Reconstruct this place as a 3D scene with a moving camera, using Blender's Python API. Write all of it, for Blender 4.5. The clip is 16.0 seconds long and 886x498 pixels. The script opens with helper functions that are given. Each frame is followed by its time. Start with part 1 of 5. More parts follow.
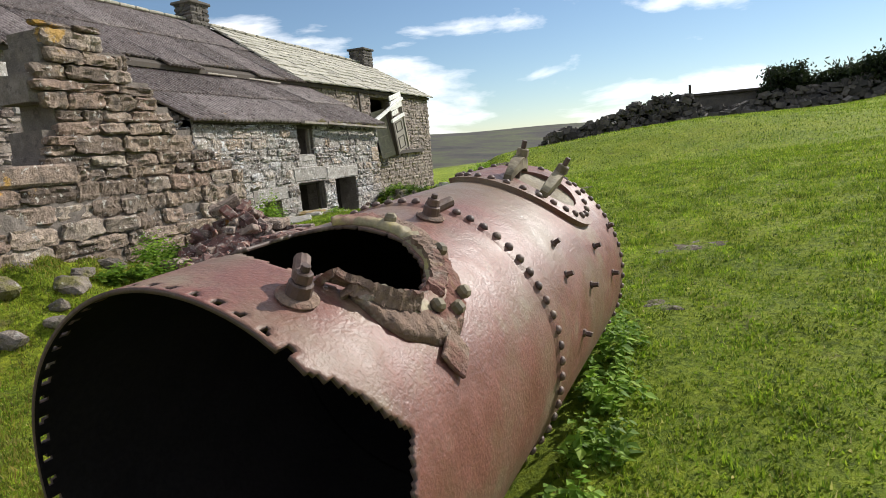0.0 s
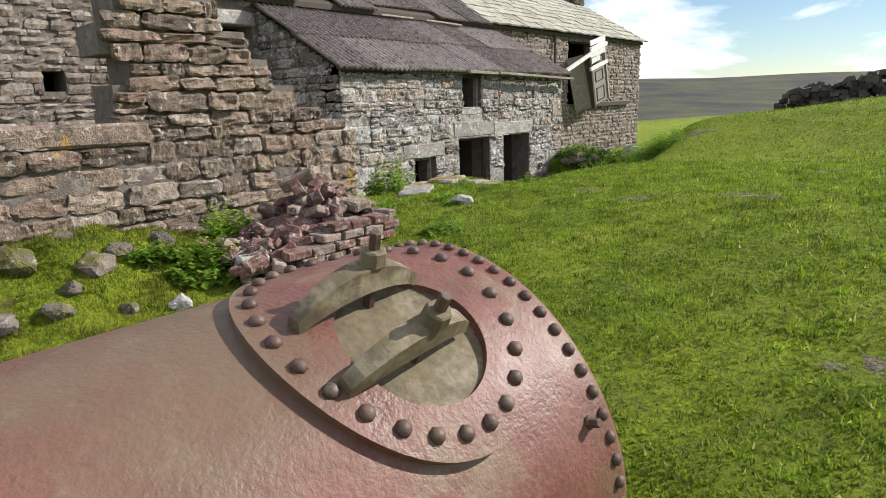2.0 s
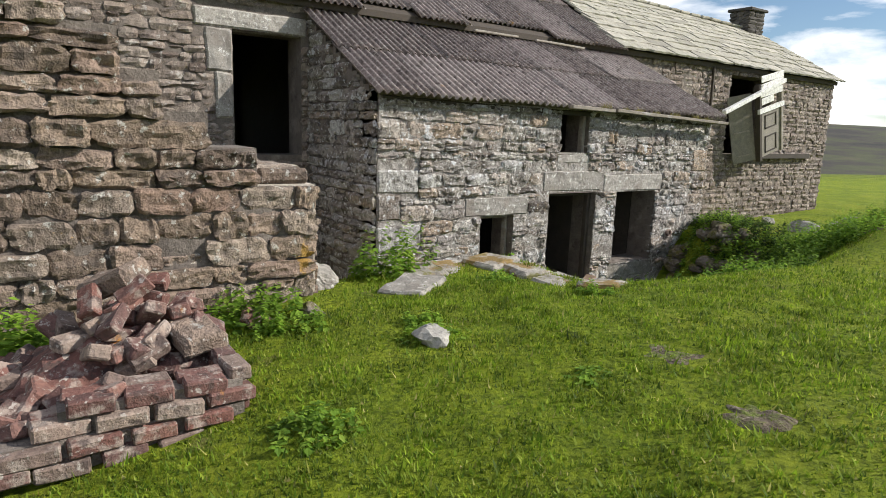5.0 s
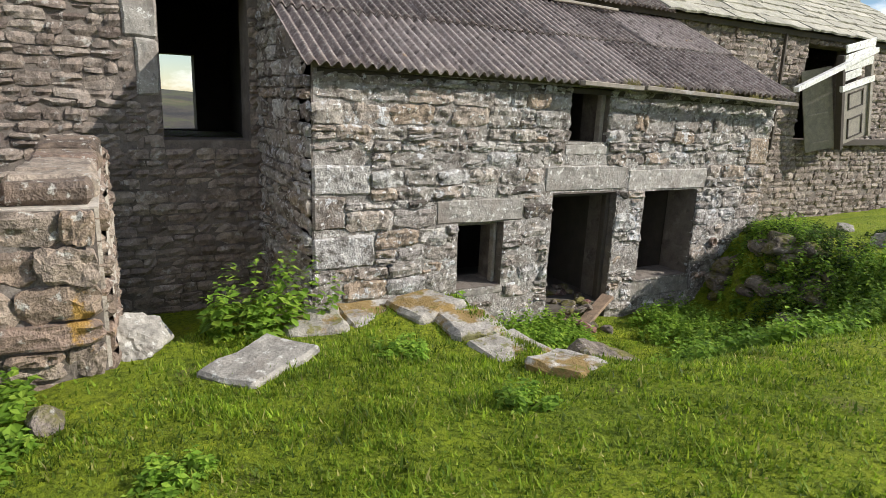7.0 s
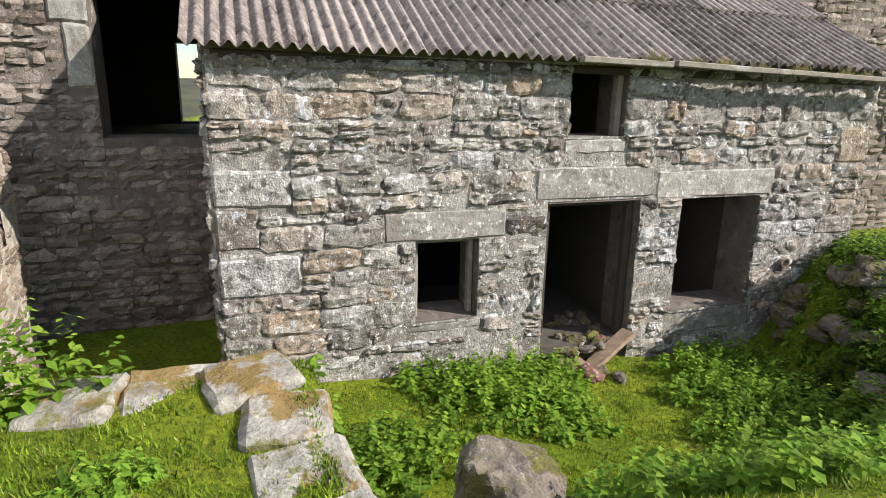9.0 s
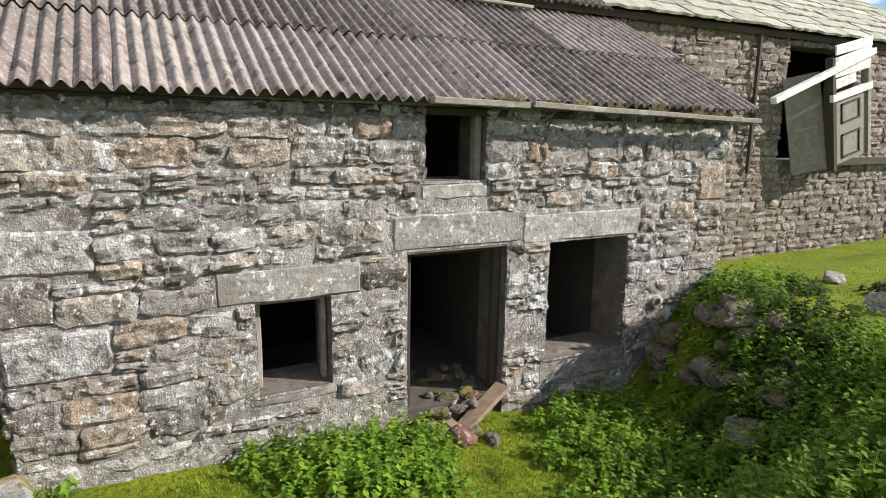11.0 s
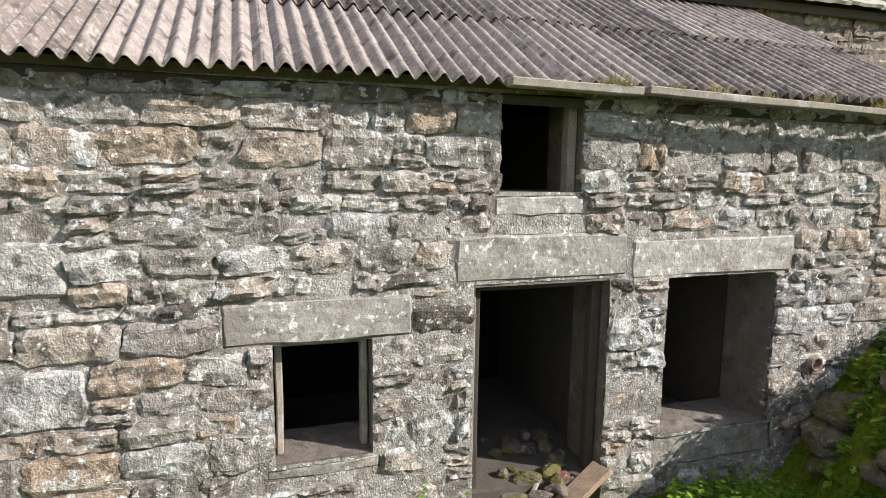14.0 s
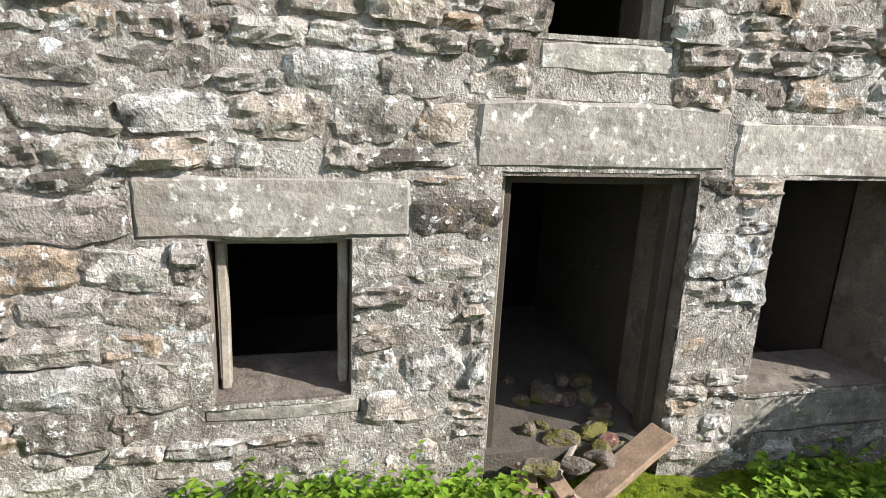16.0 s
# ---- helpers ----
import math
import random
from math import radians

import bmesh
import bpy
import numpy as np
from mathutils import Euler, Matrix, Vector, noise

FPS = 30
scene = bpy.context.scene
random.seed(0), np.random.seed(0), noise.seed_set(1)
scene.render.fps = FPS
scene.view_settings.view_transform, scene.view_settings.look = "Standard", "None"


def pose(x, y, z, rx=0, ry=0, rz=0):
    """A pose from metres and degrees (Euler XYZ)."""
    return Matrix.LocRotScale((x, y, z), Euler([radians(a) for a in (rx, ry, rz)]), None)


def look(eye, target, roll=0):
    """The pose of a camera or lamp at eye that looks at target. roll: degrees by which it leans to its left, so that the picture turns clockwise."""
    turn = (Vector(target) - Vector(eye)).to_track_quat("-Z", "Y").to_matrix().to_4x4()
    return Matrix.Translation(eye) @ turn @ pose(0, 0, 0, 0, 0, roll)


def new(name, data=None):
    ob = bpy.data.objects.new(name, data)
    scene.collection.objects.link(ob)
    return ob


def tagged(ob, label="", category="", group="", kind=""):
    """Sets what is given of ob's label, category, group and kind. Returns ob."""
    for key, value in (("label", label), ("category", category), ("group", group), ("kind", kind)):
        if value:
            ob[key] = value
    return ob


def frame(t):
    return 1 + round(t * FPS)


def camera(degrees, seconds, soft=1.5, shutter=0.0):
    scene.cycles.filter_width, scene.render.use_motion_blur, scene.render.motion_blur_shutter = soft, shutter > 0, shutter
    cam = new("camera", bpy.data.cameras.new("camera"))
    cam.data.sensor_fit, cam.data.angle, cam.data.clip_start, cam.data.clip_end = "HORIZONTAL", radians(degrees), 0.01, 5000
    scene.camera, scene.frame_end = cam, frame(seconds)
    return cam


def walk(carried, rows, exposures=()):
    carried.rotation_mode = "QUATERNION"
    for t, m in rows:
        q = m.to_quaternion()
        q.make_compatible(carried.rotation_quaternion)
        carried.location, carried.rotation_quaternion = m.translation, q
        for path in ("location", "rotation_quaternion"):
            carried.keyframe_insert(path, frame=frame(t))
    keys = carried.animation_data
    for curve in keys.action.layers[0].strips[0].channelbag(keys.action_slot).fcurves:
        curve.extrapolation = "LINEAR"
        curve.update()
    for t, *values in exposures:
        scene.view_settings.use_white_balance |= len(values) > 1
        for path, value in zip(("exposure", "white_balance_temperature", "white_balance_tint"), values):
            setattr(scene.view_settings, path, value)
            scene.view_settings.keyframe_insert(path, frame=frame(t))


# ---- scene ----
cam = camera(72.1, 16.0, soft=0.9)
METRES, EYE, TILT, LEAN, TURN = 13.0, 1.6, 0.0, 0.0, 21.8
ROWS = [
    (0.0, 0.0, 0.0, 0.0, -0.76, -9.23, 4.69),
    (0.5, 0.0203, 0.0237, 0.0064, 6.92, -8.56, 5.07),
    (1.0, 0.042, 0.054, 0.0102, 12.63, -8.65, 3.39),
    (1.5, 0.0585, 0.0906, 0.0117, 17.52, -11.41, 2.55),
    (2.0, 0.0706, 0.1289, 0.0192, 19.72, -13.43, 1.76),
    (2.5, 0.0845, 0.1701, 0.0252, 20.22, -14.26, 1.31),
    (3.0, 0.0893, 0.2077, 0.024, 20.8, -14.8, 0.85),
    (3.5, 0.0868, 0.2476, 0.0283, 24.24, -15.01, 0.77),
    (4.0, 0.084, 0.2972, 0.0335, 28.21, -13.42, 0.36),
    (4.5, 0.073, 0.34, 0.0335, 32.19, -11.48, 0.04),
    (5.0, 0.0663, 0.3843, 0.0335, 34.39, -11.01, -2.05),
    (7.5, 0.0475, 0.5966, 0.0467, 42.64, -13.97, -1.9),
    (8.0, 0.0525, 0.6401, 0.0474, 46.43, -13.94, -1.83),
    (8.5, 0.0551, 0.6761, 0.0459, 49.07, -14.89, -1.72),
    (9.0, 0.0497, 0.7139, 0.0475, 49.9, -15.13, -1.19),
    (9.5, 0.0496, 0.7431, 0.0519, 50.28, -15.86, -1.21),
    (10.0, 0.0471, 0.7574, 0.0538, 47.1, -15.58, -2.07),
    (12.5, 0.0349, 0.7916, 0.0487, 36.96, -8.96, 0.47),
    (13.0, 0.0237, 0.8049, 0.0441, 39.68, -7.75, 0.59),
    (13.5, 0.0077, 0.823, 0.037, 46.06, -7.75, -0.37),
    (14.0, -0.0111, 0.8507, 0.0287, 50.43, -8.29, -0.74),
    (14.5, -0.0306, 0.871, 0.0193, 53.52, -9.81, -1.05),
    (15.0, -0.0469, 0.8885, 0.0083, 54.99, -11.92, -2.18),
    (15.5, -0.0637, 0.9046, -0.001, 55.01, -12.83, -2.49),
    (16.0, -0.0727, 0.9178, -0.0061, 55.2, -15.1, -2.62),
]
walk(cam, [(t, pose(0, 0, EYE, TILT, LEAN, TURN) @ pose(METRES * x, METRES * y, METRES * z, 90 + pitch, roll, yaw)) for t, x, y, z, yaw, pitch, roll in ROWS],
     exposures=[(0.0, .24), (2.0, .32), (3.0, .36), (4.2, .24), (5.0, .18), (7.5, .38), (9.0, .55), (10.0, .55), (12.5, .26), (13.5, .36), (14.0, .6), (16.0, .8)])

# ---- sky and sun ----
SUN_WAY = Vector((2.1, 3.0, 2.45)).normalized()      # towards the sun
SUN_AZ = math.atan2(SUN_WAY.x, SUN_WAY.y)
SUN_EL = math.asin(SUN_WAY.z)
sun = new("sun", bpy.data.lights.new("sun", "SUN"))
sun.data.energy, sun.data.angle, sun.data.color = 5.0, radians(0.5), (1.0, 0.95, 0.87)
sun.matrix_world = look((0, 0, 30), Vector((0, 0, 30)) - SUN_WAY)

world = bpy.data.worlds.new("sky")
scene.world = world
world.use_nodes = True
wt = world.node_tree
wt.nodes.clear()


def node(tree, kind, **values):
    n = tree.nodes.new(kind)
    for key, value in values.items():
        if key in n.inputs:
            n.inputs[key].default_value = value
    return n


sky = wt.nodes.new("ShaderNodeTexSky")
sky.sky_type, sky.sun_disc = "NISHITA", False
sky.sun_elevation, sky.sun_rotation = SUN_EL, SUN_AZ
sky.air_density, sky.dust_density, sky.ozone_density = 1.0, 0.05, 3.0
sky_bg = node(wt, "ShaderNodeBackground", Strength=0.092)
cloud_bg = node(wt, "ShaderNodeBackground", Color=(1.0, 1.0, 1.02, 1), Strength=1.25)
coords = wt.nodes.new("ShaderNodeTexCoord")
stretch = wt.nodes.new("ShaderNodeMapping")
stretch.inputs["Scale"].default_value = (1.3, 1.3, 4.2)
stretch.inputs["Location"].default_value = (0.35, 0.1, 0.62)
puffs = node(wt, "ShaderNodeTexNoise", Scale=2.7, Detail=8.0, Roughness=0.55, Distortion=0.3)
cover = wt.nodes.new("ShaderNodeValToRGB")
cover.color_ramp.elements[0].position, cover.color_ramp.elements[1].position = 0.475, 0.61
mix = wt.nodes.new("ShaderNodeMixShader")
wout = wt.nodes.new("ShaderNodeOutputWorld")
wt.links.new(coords.outputs["Generated"], stretch.inputs["Vector"])
wt.links.new(stretch.outputs[0], puffs.inputs["Vector"])
wt.links.new(puffs.outputs["Fac"], cover.inputs["Fac"])
wt.links.new(sky.outputs[0], sky_bg.inputs["Color"])
wt.links.new(cover.outputs["Color"], mix.inputs[0])
wt.links.new(sky_bg.outputs[0], mix.inputs[1])
wt.links.new(cloud_bg.outputs[0], mix.inputs[2])
wt.links.new(mix.outputs[0], wout.inputs[0])


# ---- materials ----
def ramp(tree, source, stops):
    r = tree.nodes.new("ShaderNodeValToRGB")
    while len(r.color_ramp.elements) < len(stops):
        r.color_ramp.elements.new(0.5)
    for e, (p, c) in zip(r.color_ramp.elements, stops):
        e.position, e.color = p, (*c, 1)
    tree.links.new(source, r.inputs["Fac"])
    return r.outputs["Color"]


def blend(tree, fac, a, b, mode="MIX"):
    m = tree.nodes.new("ShaderNodeMix")
    m.data_type, m.blend_type = "RGBA", mode
    for sock, value in ((m.inputs[0], fac), (m.inputs[6], a), (m.inputs[7], b)):
        if isinstance(value, (int, float)):
            sock.default_value = value
        elif isinstance(value, tuple):
            sock.default_value = (*value, 1)
        else:
            tree.links.new(value, sock)
    return m.outputs[2]


def surface(name, pieces, grain=8.0, rough=0.9, bump=0.5, reach=0.02, spots=(), metal=0.0, spread=0.25, fine=60.0, gloss=0.5, local=False):
    """pieces: colour stops chosen per piece; spots: (scale, low, high, colour, strength) patches of lichen, rust or dirt."""
    m = bpy.data.materials.new(name)
    m.use_nodes = True
    t = m.node_tree
    bsdf = t.nodes["Principled BSDF"]
    bsdf.inputs["Metallic"].default_value = metal
    bsdf.inputs["Specular IOR Level"].default_value = gloss
    geo = t.nodes.new("ShaderNodeNewGeometry")
    place = geo.outputs["Position"]
    if local:
        place = t.nodes.new("ShaderNodeTexCoord").outputs["Object"]

    def noise_at(scale, detail=6.0, roughness=0.6):
        n = node(t, "ShaderNodeTexNoise", Scale=scale, Detail=detail, Roughness=roughness)
        t.links.new(place, n.inputs["Vector"])
        return n.outputs["Fac"]

    own = t.nodes.new("ShaderNodeMath")
    own.operation = "ADD"
    t.links.new(geo.outputs["Random Per Island"], own.inputs[0])
    t.links.new(t.nodes.new("ShaderNodeObjectInfo").outputs["Random"], own.inputs[1])
    part = t.nodes.new("ShaderNodeMath")
    part.operation = "FRACT"
    t.links.new(own.outputs[0], part.inputs[0])
    colour = ramp(t, part.outputs[0], pieces)
    big, small = noise_at(grain), noise_at(fine, 4.0)
    shade = ramp(t, big, [(0.3, (1 - spread,) * 3), (0.7, (1 + spread,) * 3)])
    colour = blend(t, 1.0, colour, shade, "MULTIPLY")
    colour = blend(t, 0.8, colour, ramp(t, small, [(0.3, (0.72,) * 3), (0.68, (1.22,) * 3)]), "MULTIPLY")
    for scale, low, high, tint, strength in spots:
        fac = ramp(t, noise_at(scale, 8.0, 0.65), [(low, (0, 0, 0)), (high, (strength,) * 3)])
        colour = blend(t, fac, colour, tint)
    t.links.new(colour, bsdf.inputs["Base Color"])
    r = ramp(t, big, [(0.3, (max(0, rough - 0.1),) * 3), (0.7, (min(1, rough + 0.1),) * 3)])
    t.links.new(r, bsdf.inputs["Roughness"])
    add = t.nodes.new("ShaderNodeMath")
    add.operation = "MULTIPLY_ADD"
    add.inputs[1].default_value = 0.35
    t.links.new(small, add.inputs[0])
    t.links.new(big, add.inputs[2])
    b = node(t, "ShaderNodeBump", Strength=bump, Distance=reach)
    t.links.new(add.outputs[0], b.inputs["Height"])
    t.links.new(b.outputs[0], bsdf.inputs["Normal"])
    return m


LICHEN = (0.58, 0.57, 0.52)
MOSS = (0.36, 0.21, 0.035)
M_STONE = surface("gritstone", [(0, (.10, .083, .072)), (.14, (.38, .345, .305)), (.28, (.19, .155, .13)), (.42, (.50, .485, .46)), (.56, (.33, .245, .175)), (.7, (.42, .40, .385)), (.84, (.23, .19, .165)), (1, (.36, .325, .29))], 15, .92, 1.0, .05,
                  [(2.3, .52, .62, (.43, .405, .375), .5), (6, .54, .60, (.085, .070, .058), .8), (17, .58, .61, (.70, .70, .70), .9), (4.3, .60, .63, (.64, .65, .67), .75), (1.3, .65, .70, (.34, .25, .15), .5)], spread=.45, fine=75)
M_RUIN = surface("brown_gritstone", [(0, (.10, .072, .055)), (.2, (.30, .225, .165)), (.4, (.165, .122, .095)), (.6, (.36, .295, .235)), (.8, (.23, .155, .115)), (1, (.31, .24, .19))], 15, .92, 1.0, .05,
                 [(4, .53, .64, (.095, .075, .062), .8), (14, .59, .63, (.55, .53, .48), .75), (1.7, .64, .67, (.52, .29, .03), .7), (2.3, .58, .70, (.36, .27, .20), .6)], spread=.45, fine=75)
M_FAR = surface("weathered_masonry", [(0, (.12, .09, .075)), (.3, (.29, .232, .19)), (.6, (.19, .15, .125)), (1, (.36, .30, .25))], 12, .92, 1.0, .04,
                [(1.6, .5, .65, (.33, .285, .25), .55), (9, .58, .64, (.52, .50, .46), .6), (5, .55, .65, (.10, .08, .068), .7)], spread=.4)
M_DRESSED = surface("dressed_stone", [(0, (.27, .25, .225)), (1, (.37, .345, .31))], 9, .9, .8, .02,
                    [(16, .58, .61, (.64, .63, .60), .85), (3, .50, .64, (.22, .185, .16), .7), (9, .58, .66, (.13, .11, .095), .7)], spread=.35, fine=42)
M_MORTAR = surface("old_mortar", [(0, (.155, .130, .112)), (1, (.18, .152, .13))], 7, .95, .9, .03,
                   [(3, .55, .66, (.32, .285, .25), .6), (9, .55, .65, (.09, .075, .065), .8)])
M_POINTING = surface("lime_pointing", [(0, (.34, .312, .285)), (1, (.34, .312, .285))], 11, .95, 1.0, .05,
                     [(5, .50, .60, (.17, .14, .118), .8), (2.2, .54, .64, (.45, .42, .385), .6), (19, .58, .61, (.68, .67, .64), .9), (9, .57, .63, (.10, .085, .07), .7)], spread=.45, fine=75)
# wall and floor colour darkened to hold the shade of the interiors
M_SHADEWALL = surface("shaded_inner_wall", [(0, (.07, .06, .05)), (1, (.10, .085, .07))], 7, .95, .8, .03, [(4, .5, .65, (.08, .07, .06), .7)])
M_PLASTER = surface("flaking_render", [(0, (.42, .37, .31)), (1, (.47, .42, .36))], 8, .95, .9, .03,
                    [(6, .5, .6, (.27, .22, .17), .9), (2.2, .52, .64, (.55, .50, .44), .7), (15, .6, .68, (.16, .13, .1), .7)])
M_SHEET = surface("cement_sheet", [(0, (.145, .116, .106)), (.5, (.228, .186, .172)), (1, (.318, .268, .248))], 6, .9, .5, .008,
                  [(26, .52, .62, (.43, .40, .365), .6), (8, .54, .64, (.055, .043, .038), .7), (1.6, .66, .70, (.36, .20, .05), .7), (14, .62, .66, (.40, .37, .33), .7)], spread=.35, gloss=.2)
M_SLATE = surface("stone_slate", [(0, (.25, .235, .19)), (.35, (.40, .375, .31)), (.7, (.32, .305, .245)), (1, (.46, .43, .36))], 5, .9, .6, .015,
                  [(4, .55, .66, (.22, .225, .13), .6), (12, .57, .66, LICHEN, .5), (3, .6, .7, (.14, .13, .11), .7)])
M_WOOD = surface("grey_timber", [(0, (.22, .19, .155)), (1, (.32, .28, .235))], 12, .85, .6, .008, [(5, .55, .66, (.45, .44, .42), .6)])
M_OLDPLANK = surface("brown_timber", [(0, (.24, .165, .11)), (1, (.33, .235, .165))], 12, .85, .7, .01, [(5, .55, .66, (.13, .10, .08), .7)])
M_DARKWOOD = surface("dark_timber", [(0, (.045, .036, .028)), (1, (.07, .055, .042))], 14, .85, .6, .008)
M_WHITE = surface("flaking_white_paint", [(0, (.66, .65, .62)), (1, (.76, .75, .72))], 11, .75, .5, .005, [(8, .57, .64, (.30, .27, .23), .8)])
M_CREAM = surface("faded_cream_paint", [(0, (.19, .168, .138)), (1, (.24, .215, .178))], 11, .75, .4, .005, [(7, .56, .66, (.23, .20, .16), .7)])
M_BRICK = surface("old_brick", [(0, (.085, .045, .04)), (.2, (.20, .085, .065)), (.4, (.12, .07, .062)), (.55, (.26, .13, .10)), (.7, (.15, .075, .062)), (.85, (.30, .23, .185)), (1, (.17, .12, .10))], 16, .9, 1.0, .02,
                  [(9, .52, .60, (.36, .30, .255), .7), (11, .54, .62, (.07, .05, .045), .8), (23, .59, .63, (.48, .44, .39), .7), (2.6, .67, .72, (.5, .22, .02), .8)])
M_REDBRICK = surface("red_brick", [(0, (.34, .13, .09)), (1, (.34, .13, .09))], 16, .9, .8, .012, [(9, .54, .64, (.40, .24, .18), .6)])
M_PALESTONE = surface("pale_stone", [(0, (.32, .30, .265)), (1, (.40, .38, .345))], 9, .9, .8, .02, [(7, .55, .65, (.3, .27, .22), .6)])
M_SLAB = surface("flagstone", [(0, (.27, .25, .22)), (1, (.35, .325, .285))], 9, .9, .9, .02, [(5, .55, .66, (.17, .145, .12), .7), (15, .58, .62, (.56, .55, .51), .7)], spread=.35, fine=48)
M_MOSSLAB = surface("mossy_slab", [(0, (.30, .275, .235)), (1, (.38, .35, .31))], 9, .95, 1.0, .03, [(5, .55, .66, (.17, .145, .12), .7), (3.2, .47, .53, (.22, .135, .028), .9), (6, .55, .60, (.14, .13, .025), .85)], spread=.35, fine=48)
M_ROCK = surface("mossy_rock", [(0, (.13, .105, .085)), (1, (.21, .175, .145))], 9, .95, 1.0, .05, [(4, .48, .58, (.13, .12, .02), .85), (7, .57, .66, (.06, .05, .04), .7), (13, .6, .65, (.42, .40, .36), .7)], spread=.4)
M_IRON = surface("red_oxide_iron", [(0, (.165, .064, .047)), (1, (.165, .064, .047))], 9, .50, .6, .010,
                 [(1.5, .46, .62, (.15, .105, .065), .85), (4.0, .56, .70, (.22, .185, .115), .6), (9, .60, .72, (.12, .06, .045), .6)], spread=.16, fine=95, gloss=.5)
# near-black colour carries the shade inside the boiler and the lean-to
M_INNER = surface("shade_black", [(0, (.012, .010, .010)), (1, (.016, .013, .012))], 6, .95, .4, .006, gloss=.1)
M_RIVET = surface("dark_iron", [(0, (.065, .038, .03)), (1, (.12, .07, .052))], 20, .6, .6, .006, [(12, .55, .66, (.22, .17, .11), .6)])
M_FITTING = surface("lichened_iron", [(0, (.11, .085, .05)), (1, (.16, .125, .07))], 12, .7, .6, .006, [(9, .52, .62, (.30, .26, .17), .7), (14, .57, .66, (.07, .05, .04), .7)])
M_CRUST = surface("rusted_crust", [(0, (.17, .11, .08)), (1, (.21, .14, .10))], 22, .9, 1.0, .02, [(14, .56, .64, (.34, .29, .24), .7), (6, .48, .58, (.15, .058, .042), .85), (5, .62, .7, (.34, .27, .10), .6)])
M_FLANGE = surface("lichened_flange", [(0, (.26, .215, .12)), (1, (.26, .215, .12))], 10, .65, .6, .008, [(6, .52, .62, (.20, .09, .065), .8), (12, .57, .64, (.42, .39, .32), .7), (5, .60, .68, (.34, .28, .06), .7)], fine=70)
M_SOIL = surface("bare_soil", [(0, (.15, .115, .075)), (1, (.15, .115, .075))], 18, .95, 1.0, .06, [(9, .46, .56, (.13, .17, .02), .9), (16, .58, .64, (.30, .26, .20), .8)], spread=.45)
# stone coloured dark to show far wall and chimneys against the light
M_FARWALL = surface("backlit_stone", [(0, (.045, .04, .036)), (.5, (.085, .075, .065)), (1, (.12, .105, .09))], 4, .95, .8, .03)


def leaf_material(name, stops, spread=0.3, grain=1.4):
    m = surface(name, stops, grain, .65, .1, .002, spread=spread, fine=9.0)
    b = m.node_tree.nodes["Principled BSDF"]
    b.inputs["Specular IOR Level"].default_value = .3
    tr = node(m.node_tree, "ShaderNodeBsdfTranslucent")
    ms = node(m.node_tree, "ShaderNodeMixShader", Fac=0.5)
    source = b.inputs["Base Color"].links[0].from_socket
    m.node_tree.links.new(source, tr.inputs["Color"])
    m.node_tree.links.new(b.outputs[0], ms.inputs[1])
    m.node_tree.links.new(tr.outputs[0], ms.inputs[2])
    m.node_tree.links.new(ms.outputs[0], m.node_tree.nodes["Material Output"].inputs[0])
    return m


M_GRASS = leaf_material("grass_blades", [(0, (.065, .12, .010)), (.35, (.145, .235, .014)), (.7, (.22, .31, .022)), (.93, (.30, .37, .035)), (1, (.45, .40, .15))], .5, 4.5)
M_NETTLE = leaf_material("nettle_leaves", [(0, (.095, .18, .018)), (.6, (.20, .345, .034)), (1, (.33, .46, .06))])
M_BRAMBLE = leaf_material("bramble_leaves", [(0, (.022, .04, .010)), (.5, (.05, .095, .016)), (.85, (.10, .18, .022)), (1, (.16, .13, .05))], .4, 2.5)
M_SHRUB = leaf_material("shrub_leaves", [(0, (.012, .02, .008)), (1, (.03, .042, .014))])
M_MOSSGRASS = leaf_material("mossy_grass", [(0, (.10, .115, .015)), (.5, (.19, .20, .025)), (.85, (.27, .23, .05)), (1, (.30, .20, .05))], .45, 3.0)
M_DRYGRASS = leaf_material("dry_grass", [(0, (.30, .24, .11)), (1, (.22, .22, .07))])


